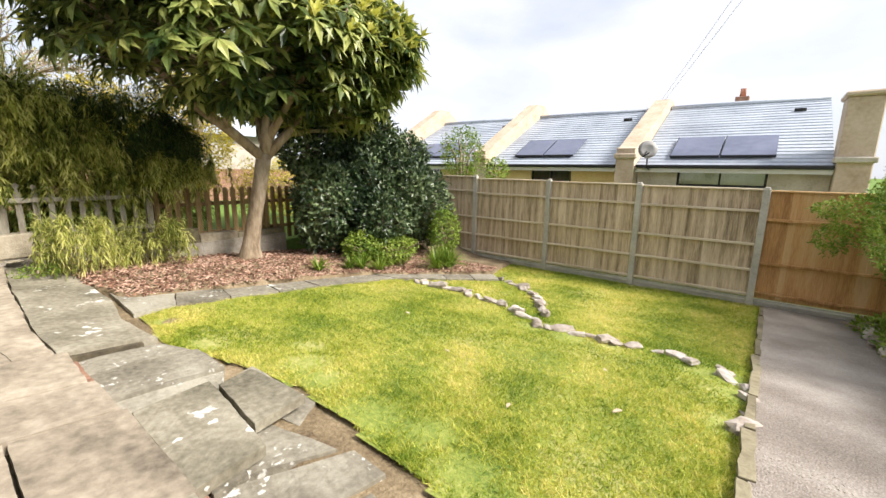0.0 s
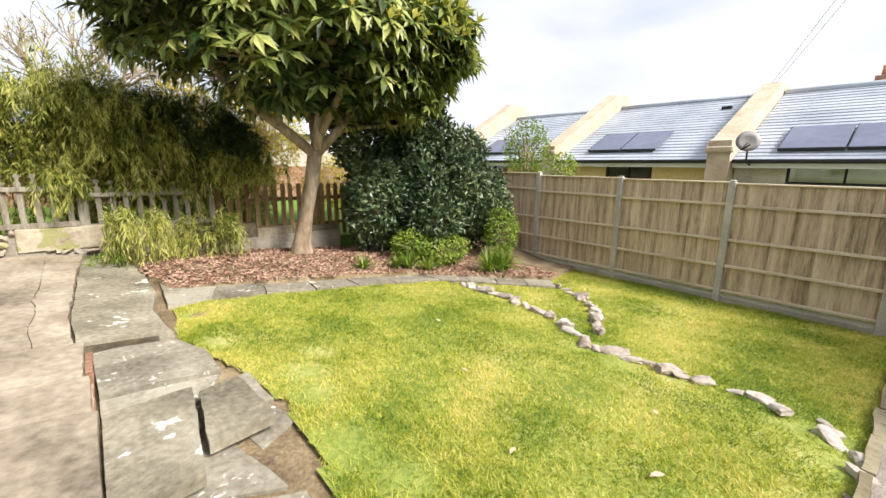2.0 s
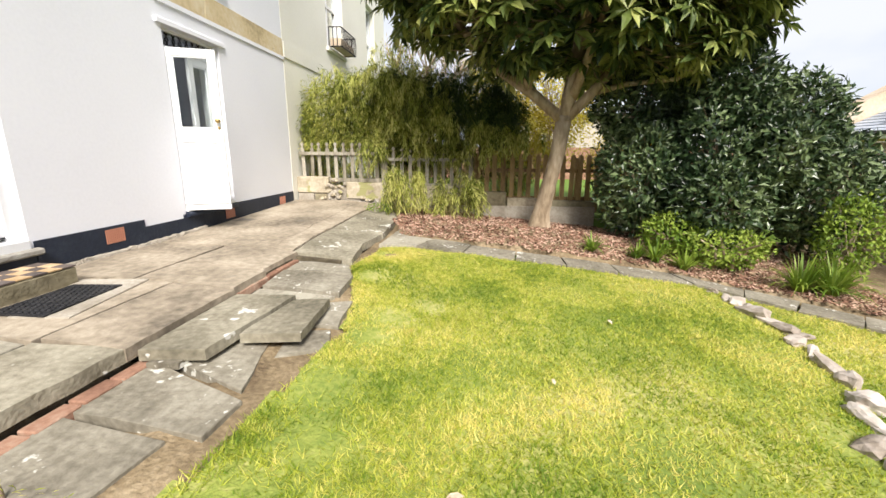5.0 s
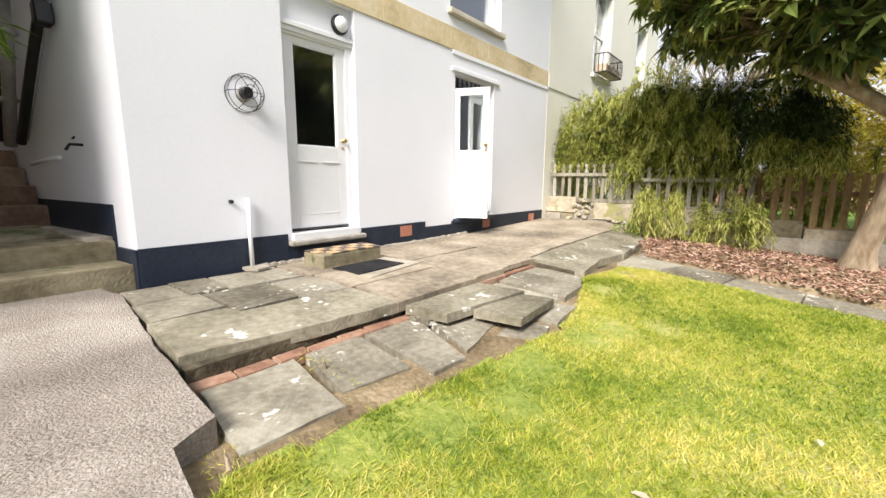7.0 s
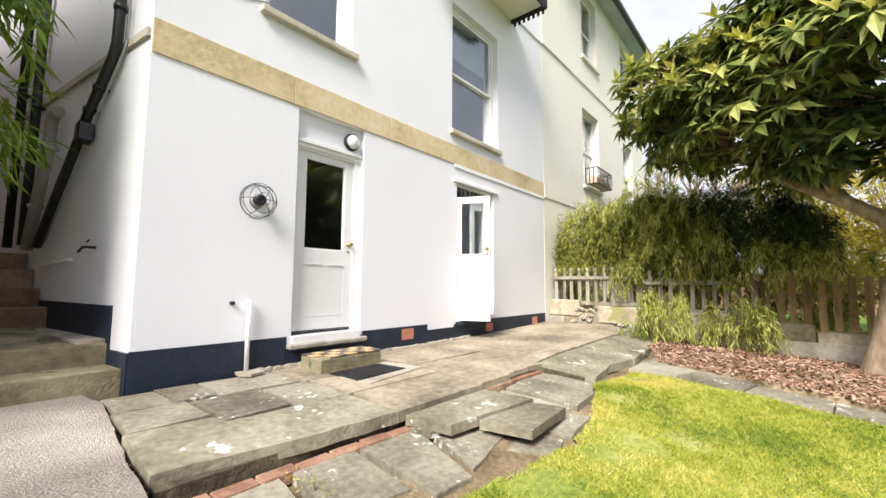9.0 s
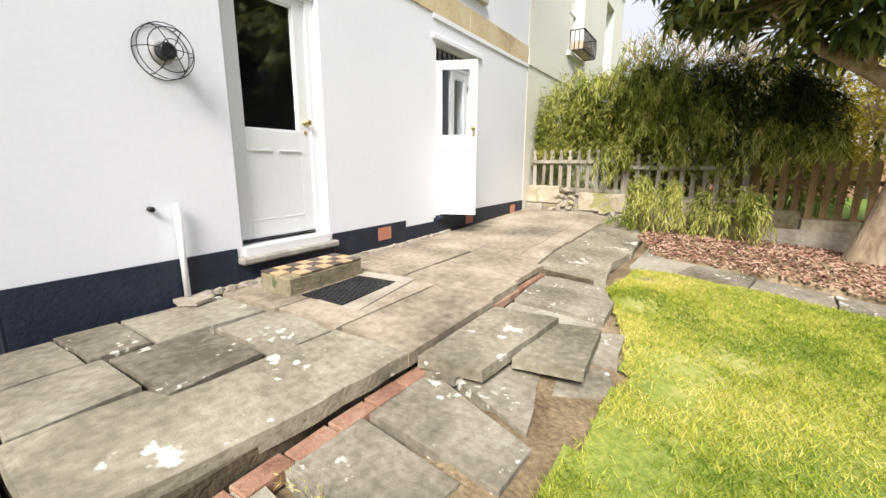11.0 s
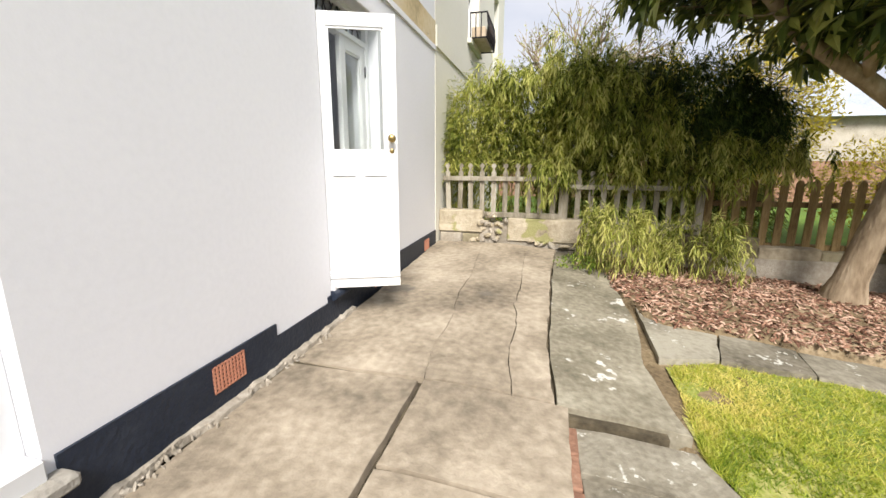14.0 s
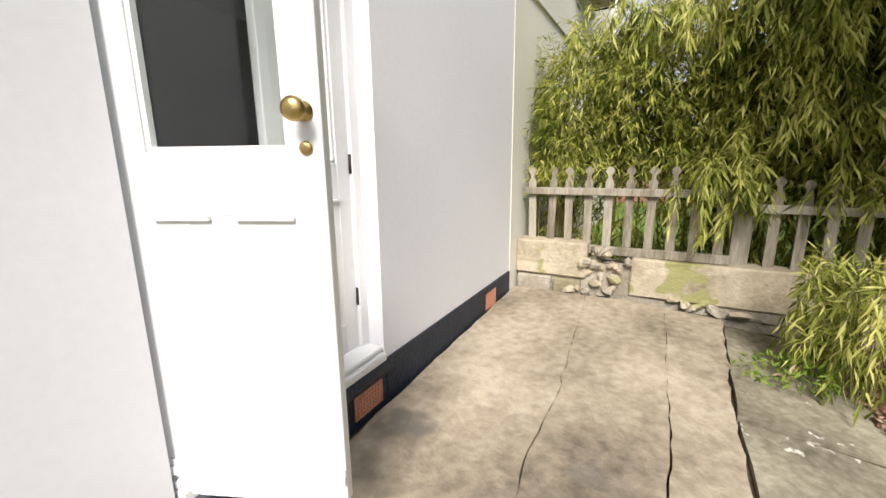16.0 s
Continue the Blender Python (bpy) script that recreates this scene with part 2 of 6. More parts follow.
pale_block = make_material("pale_weathered_stone_block", [(0.24, 0.20, 0.14), (0.40, 0.345, 0.25), (0.54, 0.48, 0.37)], 0.92, 18, 2.5, 0.5, 40, spots=((0.30, 0.29, 0.13), 6.0, 0.37), per_object=0.15)
gate_blue = make_material("blue_grey_gate_paint", [(0.03, 0.04, 0.055), (0.045, 0.06, 0.08), (0.07, 0.085, 0.10)], 0.7, 20, 2, 0.2, 40, stretch=(5, 5, 0.6))
curtain_mat = make_material("pale_blind", [(0.45, 0.52, 0.50), (0.55, 0.62, 0.60), (0.62, 0.68, 0.66)], 0.9, 20, 3, 0.05, 40)
pale_stone = make_material("pale_stone_sill", [(0.36, 0.32, 0.25), (0.48, 0.44, 0.36), (0.56, 0.53, 0.46)], 0.9, 20, 3, 0.3, 40)
step_stone = make_material("worn_step_stone", [(0.12, 0.10, 0.06), (0.22, 0.19, 0.12), (0.32, 0.285, 0.19)], 0.9, 16, 2.5, 0.4, 40, spots=((0.10, 0.12, 0.05), 6.0, 0.36), per_object=0.15)
step_brown = make_material("brown_step_stone", [(0.11, 0.065, 0.04), (0.19, 0.125, 0.085), (0.28, 0.20, 0.145)], 0.9, 16, 2.5, 0.5, 40, per_object=0.15)
glass = glass_material("window_glass")
glass_double = glass_material("double_glazing", (0.86, 0.93, 0.97), 2.1)


# ---- mesh helpers ----
def box(bm, x0, x1, y0, y1, z0, z1, bevel=0.0):
    vs = [bm.verts.new((x, y, z)) for z in (min(z0, z1), max(z0, z1)) for y in (min(y0, y1), max(y0, y1)) for x in (min(x0, x1), max(x0, x1))]
    fs = [bm.faces.new([vs[i] for i in q]) for q in ((0, 2, 3, 1), (4, 5, 7, 6), (0, 1, 5, 4), (2, 6, 7, 3), (0, 4, 6, 2), (1, 3, 7, 5))]
    if bevel:
        es = list({e for f in fs for e in f.edges})
        bmesh.ops.bevel(bm, geom=es, offset=bevel, segments=1, affect="EDGES", profile=0.6)
    return bm


def boxes(*items, bevel=0.0):
    bm = bmesh.new()
    for it in items:
        box(bm, *it, bevel=bevel)
    return bm


def prism(bm, poly, z0, z1, wob=0.0, bevel=0.0):
    """A slab with an outline in plan; z0 and z1 may be numbers or functions of x, y."""
    f0 = z0 if callable(z0) else (lambda x, y: z0)
    f1 = z1 if callable(z1) else (lambda x, y: z1)
    area = sum(poly[i - 1][0] * poly[i][1] - poly[i][0] * poly[i - 1][1] for i in range(len(poly)))
    if area < 0:
        poly = poly[::-1]
    lo = [bm.verts.new((x, y, f0(x, y))) for x, y in poly]
    hi = [bm.verts.new((x, y, f1(x, y) + random.uniform(-wob, wob))) for x, y in poly]
    k = len(poly)
    top = bm.faces.new(hi)
    bm.faces.new(lo[::-1])
    for i in range(k):
        bm.faces.new((lo[i], lo[(i + 1) % k], hi[(i + 1) % k], hi[i]))
    if bevel:
        bmesh.ops.bevel(bm, geom=list(top.edges), offset=bevel, segments=2, affect="EDGES", profile=0.6)
    return bm


def tube(bm, pts, radii, sides=10, caps=True):
    """A round bar along points; radii one number or one for each point."""
    pts = [Vector(p) for p in pts]
    if not hasattr(radii, "__len__"):
        radii = [radii] * len(pts)
    rings, prev = [], None
    for i, p in enumerate(pts):
        d = (pts[min(i + 1, len(pts) - 1)] - pts[max(i - 1, 0)]).normalized()
        u = (prev - d * prev.dot(d)) if prev is not None else d.orthogonal()
        u = u.normalized()
        prev = u
        v = d.cross(u)
        rings.append([bm.verts.new(p + (u * math.cos(a) + v * math.sin(a)) * radii[i]) for a in (2 * math.pi * k / sides for k in range(sides))])
    for a, b in zip(rings, rings[1:]):
        for k in range(sides):
            f = bm.faces.new((a[k], a[(k + 1) % sides], b[(k + 1) % sides], b[k]))
            f.smooth = True
    if caps:
        bm.faces.new(rings[0][::-1])
        bm.faces.new(rings[-1])
    return bm


def lathe(bm, profile, sides=16, centre=(0, 0, 0), axis="z"):
    """A turned shape from (radius, height) pairs."""
    turn = {"z": Matrix(), "y": Matrix.Rotation(radians(-90), 4, "X")}[axis]
    rings = []
    for r, h in profile:
        rings.append([bm.verts.new(Vector(centre) + turn @ Vector((max(r, 1e-4) * math.cos(a), max(r, 1e-4) * math.sin(a), h))) for a in (2 * math.pi * k / sides for k in range(sides))])
    for a, b in zip(rings, rings[1:]):
        for k in range(sides):
            bm.faces.new((a[k], a[(k + 1) % sides], b[(k + 1) % sides], b[k])).smooth = True
    bm.faces.new(rings[0][::-1])
    bm.faces.new(rings[-1])
    return bm


def mesh_from(name, bm, material):
    me = bpy.data.meshes.new(name)
    bm.normal_update()
    bm.to_mesh(me)
    bm.free()
    me.materials.append(material)
    return me


def part(name, bm, material, parent=None, label="", m=None):
    ob = new(name, mesh_from(name, bm, material))
    if parent is not None:
        ob.parent = parent
    if m is not None:
        ob.matrix_basis = m
    if label:
        tagged(ob, label)
    return ob


def thing(name, label, category, m=None, group="", kind=""):
    ob = new(name)
    ob.empty_display_size = 0.1
    if m is not None:
        ob.matrix_basis = m
    return tagged(ob, label, category, group, kind)


def structure(name, bm, material, label, category):
    return tagged(part(name, bm, material), label, category, kind="structure")


def raw_mesh(name, verts, faces, material, smooth=False):
    me = bpy.data.meshes.new(name)
    me.from_pydata(np.asarray(verts).tolist(), [], np.asarray(faces).tolist() if hasattr(faces, "shape") else faces)
    me.materials.append(material)
    if smooth:
        me.polygons.foreach_set("use_smooth", [True] * len(me.polygons))
    me.update()
    return me


# ---- ground levels ----
LEVEL_Y = (-3, 0, 1.3, 2.6, 4, 6, 9, 12, 30)
LEVEL_Z = (0.1, -0.02, -0.15, -0.30, -0.46, -0.70, -0.86, -0.9, -0.9)


def lawn_z(x, y):
    return float(np.interp(y, LEVEL_Y, LEVEL_Z))


def patio_z(x, y):
    return 0.035 - 0.08 * max(y, -0.25) + 0.09 * min(1.0, max(0.0, (-4.0 - x) / 3.5))


def path_z(x, y):
    return float(np.interp(y, (-2, 0.4, 1.3, 2.6, 4, 6, 9), (0.10, 0.0, -0.10, -0.25, -0.42, -0.66, -0.84)))


def bed_z(x, y):
    """The mulched bed rises a little from its edging to the fence."""
    k = max(0.0, min(1.0, (-5.3 - x) / 1.2))
    return lawn_z(x, y) * (0.96 - 0.21 * k) + 0.03 + 0.06 * k


def grid_mesh(name, x0, x1, y0, y1, step, zf, material):
    xs, ys = np.arange(x0, x1 + 1e-6, step), np.arange(y0, y1 + 1e-6, step)
    vs = [(x, y, zf(x, y)) for y in ys for x in xs]
    w = len(xs)
    fs = [(j * w + i, j * w + i + 1, (j + 1) * w + i + 1, (j + 1) * w + i) for j in range(len(ys) - 1) for i in range(w - 1)]
    return raw_mesh(name, vs, fs, material, True)


def inside(poly, x, y):
    hit = False
    for i in range(len(poly)):
        (xa, ya), (xb, yb) = poly[i - 1], poly[i]
        if (ya > y) != (yb > y) and x < (xb - xa) * (y - ya) / (yb - ya) + xa:
            hit = not hit
    return hit


# ---- ground sheet ----
def ground_z(x, y):
    base = lawn_z(x, y) - 0.06
    if -5.2 < x < 0.6 and y < 1.7:
        base -= 0.3
    if x < -7.6:
        base = -0.12 + 0.02 * min(6, -7.6 - x)
    if y > 9.2:
        base = -0.92
    return base + 0.02 * noise.noise(Vector((x, y, 0)))


def ground_sheet():
    xs = np.array([-600, -120, -40, -22, *np.arange(-15, 4.1, 0.4), 12, 40, 120, 600])
    ys = np.array([-600, -120, -40, -14, *np.arange(-8, 12.1, 0.4), 25, 60, 150, 600])
    w = len(xs)
    vs = [(x, y, ground_z(x, y)) for y in ys for x in xs]
    fs = [(j * w + i, j * w + i + 1, (j + 1) * w + i + 1, (j + 1) * w + i) for j in range(len(ys) - 1) for i in range(w - 1)]
    ob = new("ground", raw_mesh("ground", vs, fs, far_grass, True))
    tagged(ob, "rough green ground reaching to the horizon", "ground", kind="structure")


ground_sheet()

# ---- lawn ----
LAWN = [(0.46, 1.55), (0.52, 2.4), (0.56, 9.0), (-4.5, 9.0), (-4.1, 7.4), (-3.7, 6.95), (-4.4, 6.15), (-5.0, 5.2), (-5.0, 3.5), (-4.95, 2.2), (-4.95, 1.55), (-4.7, 1.15), (-3.7, 1.05), (-2.9, 1.3), (-2.2, 1.45), (-1.3, 1.35), (0.1, 1.2), (0.25, 1.3)]
vs = grid_mesh("lawn", -5.4, 0.7, 0.7, 9.0, 0.07, lambda x, y: lawn_z(x, y) - 0.012 + 0.02 * noise.noise(Vector((x * 1.7, y * 1.7, 3))), turf)
bm = bmesh.new()
bm.from_mesh(vs)
bmesh.ops.delete(bm, geom=[f for f in bm.faces if not inside(LAWN, f.calc_center_median().x, f.calc_center_median().y)], context="FACES")
bm.to_mesh(vs)
bm.free()
tagged(new("lawn", vs), "patchy sunlit lawn of short mown grass", "lawn", kind="structure")


def bare(x, y):
    """Thin and trodden turf near the slabs, the path and some worn spots."""
    d = 1.0
    for cx, cy, r in ((-1.5, 1.55, 0.35), (-0.3, 1.35, 0.3), (-2.55, 1.75, 0.25), (-2.9, 2.0, 0.22), (0.35, 1.9, 0.3), (0.4, 3.4, 0.25), (0.3, 4.6, 0.3), (-1.6, 4.75, 0.3), (-0.7, 1.5, 0.3), (-1.1, 1.7, 0.3), (0.05, 1.6, 0.3), (-1.75, 4.62, 0.28), (-1.3, 4.55, 0.26), (-0.8, 4.65, 0.2), (0.15, 4.55, 0.3), (0.42, 4.15, 0.32), (-3.5, 1.3, 0.25), (-4.4, 1.25, 0.2), (-2.2, 1.65, 0.25)):
        d = min(d, ((x - cx) ** 2 + (y - cy) ** 2) ** 0.5 / r)
    return d


def grass_stuff():
    rng = np.random.default_rng(4)
    verts, faces = [], []
    count = 0
    while count < 330000:
        x = 0.58 - 5.7 * rng.random() ** 1.15
        y = 1.05 + 7.9 * rng.random() ** 1.7
        count += 1
        if not inside(LAWN, x, y):
            continue
        b = bare(x, y)
        patch = 0.5 + 0.5 * noise.noise(Vector((x * 1.3, y * 1.3, 9.0)))
        if rng.random() > min(1.0, b ** 2) * (0.55 + 0.6 * patch):
            continue
        h = rng.uniform(0.016, 0.039) * (0.75 + 0.5 * patch)
        a = rng.uniform(0, 6.283)
        wdt = rng.uniform(0.0022, 0.0042) * (0.85 + 0.14 * y)
        lean = rng.uniform(0.4, 1.7) * h
        z = lawn_z(x, y) - 0.014 + 0.02 * noise.noise(Vector((x * 1.7, y * 1.7, 3)))
        c, s = math.cos(a), math.sin(a)
        la = rng.uniform(0, 6.283)
        k = len(verts)
        verts += [(x - c * wdt, y - s * wdt, z), (x + c * wdt, y + s * wdt, z), (x + math.cos(la) * lean, y + math.sin(la) * lean, z + h)]
        faces.append((k, k + 1, k + 2))
    ob = new("grass", raw_mesh("grass", verts, faces, grass_blade))
    tagged(ob, "short yellow-green grass blades of the lawn", "grass", kind="stuff")


grass_stuff()

# ---- house walls ----
def wall_x(x0, x1, y0, y1, z0, z1, holes):
    """A wall along x with openings (xa, xb, za, zb) cut through its thickness."""
    xs = sorted({x0, x1, *(h[0] for h in holes), *(h[1] for h in holes)})
    zs = sorted({z0, z1, *(h[2] for h in holes), *(h[3] for h in holes)})
    bm = bmesh.new()
    solid = {}
    for i in range(len(xs) - 1):
        for j in range(len(zs) - 1):
            cx, cz = (xs[i] + xs[i + 1]) / 2, (zs[j] + zs[j + 1]) / 2
            solid[i, j] = not any(h[0] < cx < h[1] and h[2] < cz < h[3] for h in holes)
    pt = {}
    def v(x, y, z):
        if (x, y, z) not in pt:
            pt[x, y, z] = bm.verts.new((x, y, z))
        return pt[x, y, z]
    for (i, j), s in solid.items():
        if not s:
            continue
        xa, xb, za, zb = xs[i], xs[i + 1], zs[j], zs[j + 1]
        bm.faces.new((v(xa, y1, za), v(xa, y1, zb), v(xb, y1, zb), v(xb, y1, za)))
        bm.faces.new((v(xa, y0, za), v(xb, y0, za), v(xb, y0, zb), v(xa, y0, zb)))
        if not solid.get((i - 1, j)):
            bm.faces.new((v(xa, y0, za), v(xa, y0, zb), v(xa, y1, zb), v(xa, y1, za)))
        if not solid.get((i + 1, j)):
            bm.faces.new((v(xb, y0, za), v(xb, y1, za), v(xb, y1, zb), v(xb, y0, zb)))
        if not solid.get((i, j - 1)):
            bm.faces.new((v(xa, y0, za), v(xa, y1, za), v(xb, y1, za), v(xb, y0, za)))
        if not solid.get((i, j + 1)):
            bm.faces.new((v(xa, y0, zb), v(xb, y0, zb), v(xb, y1, zb), v(xa, y1, zb)))
    return bm


Y = -1.3            # face of the garden front
XE = -0.29          # corner of the house
SPLAY = 0.139       # the side wall runs back at this slant
DOOR_A = (-2.52, -1.63, 0.27, 2.78)
DOOR_B = (-5.42, -4.37, 0.30, 2.50)
WIN_A = (-2.30, -1.22, 3.68, 5.75)
WIN_B = (-5.58, -4.24, 3.32, 5.46)
structure("wall_front", wall_x(-7.38, XE, Y - 0.32, Y, -0.3, 9.2, [DOOR_A, DOOR_B, WIN_A, WIN_B]), render_grey, "pale grey painted rendered house wall with two doors", "wall")

def side_xy(d, out=0.0):
    """A point d metres along the side wall from the corner, standing out from its face."""
    return (XE + SPLAY * d + out * 0.99, Y - 0.99 * d + out * SPLAY)

def side_bar(bm, d0, d1, o0, o1, z0, z1):
    prism(bm, [side_xy(d0, o0), side_xy(d1, o0), side_xy(d1, o1), side_xy(d0, o1)], z0, z1)
    return bm

bm = side_bar(bmesh.new(), 0.004, 9.0, -0.35, 0.0, -0.3, 9.2)
structure("wall_side", bm, render_grey, "pale grey rendered side wall of the house beside steps", "wall")
# Rear wall, ceilings and rooms are added; closed in, the inside stays dark.
structure("wall_back", boxes((-7.38, 0.6, -10.6, -10.3, -0.3, 9.2)), render_grey, "plain unseen rear wall added to close the house", "wall")
structure("ceiling", boxes((-7.4, -0.66, -10.4, -1.62, 2.95, 3.1), (-7.4, -0.66, -10.4, -1.62, 5.95, 6.1), (-7.4, -0.66, -10.4, -1.62, 9.1, 9.2)), room_grey, "plain ceilings added to close the rooms and keep them dark", "ceiling")
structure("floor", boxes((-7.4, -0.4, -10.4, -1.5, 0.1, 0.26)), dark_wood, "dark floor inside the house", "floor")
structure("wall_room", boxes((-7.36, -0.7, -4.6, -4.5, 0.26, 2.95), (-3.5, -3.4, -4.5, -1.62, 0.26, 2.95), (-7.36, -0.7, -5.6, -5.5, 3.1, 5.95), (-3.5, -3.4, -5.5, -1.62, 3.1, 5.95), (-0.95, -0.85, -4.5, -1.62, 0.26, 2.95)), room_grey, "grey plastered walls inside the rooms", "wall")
structure("wall_party", boxes((-7.5, -7.42, -10.4, -1.62, -0.2, 9.2)), room_grey, "party wall between the two houses", "wall")

# plinth, painted dark, in lengths with a step in its top
def plinth():
    bm = bmesh.new()
    for x0, x1, z in ((XE + 0.004, -1.58, 0.355), (-1.58, -2.55, 0.27), (-2.55, -3.70, 0.335), (-3.70, -4.31, 0.255), (-4.31, -5.42, 0.30), (-5.42, -7.37, 0.325)):
        box(bm, x1, x0, Y - 0.02, Y + 0.008 + (0.004 if z > 0.305 else 0.0), -0.2, z)
    return bm

structure("plinth", plinth(), plinth_blue, "dark navy painted plinth along the house wall", "plinth")
bm = bmesh.new()
side_bar(bm, 0.0, 0.36, -0.02, 0.02, -0.2, 0.345)
side_bar(bm, 0.36, 6.0, -0.02, 0.018, -0.2, 0.70)
structure("plinth_side", bm, plinth_blue, "dark navy painted plinth on the side wall", "plinth")

def string_band():
    band = thing("band", "yellow limestone band across the house wall", "trim", kind="structure")
    x = XE
    rng = random.Random(5)
    while x > -7.36:
        n = max(-7.37, x - rng.uniform(0.9, 1.5))
        part("band_stone", boxes((n + 0.002, x - 0.002, Y - 0.02, Y + 0.012 + rng.uniform(0, 0.004), 2.79, 3.09), bevel=0.004), band_stone, band)
        x = n


string_band()
bm = bmesh.new()
for d in range(12):
    side_bar(bm, 0.02 + d * 0.5, 0.5 + d * 0.5, -0.01, 0.03, 2.93, 3.0)
structure("band_side", bm, pale_stone, "thin weathered string course on the side wall", "trim")
structure("trim_upper", boxes((-5.0, -7.37, Y, Y + 0.03, 6.22, 6.30)), render_grey, "slim upper string course of the house", "trim")
structure("baseboard", boxes((-7.38, -4.3, Y - 0.01, Y + 0.02, 2.735, 2.79)), render_grey, "slim drip moulding under the stone band", "trim")


# ---- doors and windows ----
def panel_leaf(parent, w, h, glass_z, glass_top, stile, mat_=white_paint, panels=2, rail=0.16):
    """A half-glazed door leaf; its hinge edge at x = 0, running to x = w, outer face at y = 0."""
    t = 0.044
    leaf = part("leaf", boxes((0, stile, -t, 0, 0, h), (w - stile, w, -t, 0, 0, h), (stile, w - stile, -t, 0, 0, 0.16), (stile, w - stile, -t, 0, glass_z - rail, glass_z), (stile, w - stile, -t, 0, glass_top, h), bevel=0.003), mat_, parent, "white painted half-glazed panelled door leaf")
    n = panels
    mid = 0.07
    pw = (w - 2 * stile - mid * (n - 1)) / n
    for i in range(n):
        xa = stile + i * (pw + mid)
        part("panel", boxes((xa - 0.002, xa + pw + 0.002, -t + 0.012, -0.0012, 0.158, glass_z - rail + 0.002)), mat_, leaf)
        bm = boxes((xa, xa + pw, -0.012, 0.012, glass_z - rail - 0.012, glass_z - rail), (xa, xa + pw, -0.012, 0.003, 0.16, 0.176), bevel=0.0015)
        part("moulding", bm, mat_, leaf)
        if i < n - 1:
            part("muntin", boxes((xa + pw, xa + pw + mid, -t, -0.0008, 0.16, glass_z - rail)), mat_, leaf)
    bead = boxes((stile - 0.001, stile + 0.014, -0.03, -0.008, glass_z, glass_top), (w - stile - 0.014, w - stile + 0.001, -0.03, -0.008, glass_z, glass_top), (stile, w - stile, -0.03, -0.008, glass_top - 0.014, glass_top), (stile, w - stile, -0.03, -0.008, glass_z, glass_z + 0.014))
    part("glazing_bead", bead, mat_, leaf)
    g = part("pane", boxes((stile, w - stile, -0.026, -0.022, glass_z, glass_top)), glass, leaf)
    g.visible_shadow = False
    return leaf


def knob(parent, x, z, y=0.0):
    bm = lathe(bmesh.new(), [(0.024, 0.0), (0.024, 0.006), (0.011, 0.01), (0.010, 0.032), (0.022, 0.04), (0.0285, 0.052), (0.027, 0.064), (0.016, 0.071), (0.002, 0.072)], 16, (x, y, z), "y")
    part("knob", bm, brass, parent, "round worn brass door knob")
    bm = lathe(bmesh.new(), [(0.017, 0.0), (0.017, 0.004), (0.012, 0.007), (0.002, 0.007)], 12, (x, y, z - 0.085), "y")
    part("keyhole_cover", bm, brass, parent, "small brass keyhole cover")


def door_single():
    d = thing("door_1", "white half-glazed back door, closed, above a tiled step", "door", kind="structure")
    xa, xb, za, zb = DOOR_A
    yb = Y - 0.07
    part("door_frame", boxes((xa, xa + 0.085, yb - 0.09, yb, za + 0.03, 2.46), (xb - 0.05, xb, yb - 0.09, yb, za + 0.03, 2.46), (xa + 0.085, xb - 0.05, yb - 0.09, yb, 2.36, 2.46), bevel=0.003), white_paint, d)
    part("cornice", boxes((xa, xb, yb, yb + 0.045, 2.43, 2.475), (xa, xb, yb, yb + 0.025, 2.385, 2.43), bevel=0.004), white_paint, d)
    part("recess_infill", boxes((xa, xb, yb - 0.12, yb - 0.0, 2.476, zb)), render_grey, d, "pale grey render above the door")
    part("threshold", boxes((xa + 0.01, xb - 0.005, yb - 0.1, Y + 0.03, za, za + 0.085), bevel=0.006), white_paint, d, "white painted timber threshold")
    part("door_sill", boxes((xa - 0.05, xb + 0.05, Y - 0.06, Y + 0.085, za - 0.045, za + 0.012), bevel=0.014), sill_stone, d, "worn grey stone door sill")
    w = (xb - 0.05) - (xa + 0.085)
    leaf = panel_leaf(d, w, 1.985, 0.90, 1.92, 0.115)
    leaf.matrix_basis = pose(xa + 0.085, yb - 0.025, 0.375)
    knob(leaf, 0.052, 0.985)
    part("weather_bar", boxes((0.01, w - 0.01, 0.0, 0.012, 0.004, 0.016)), dark_wood, leaf)


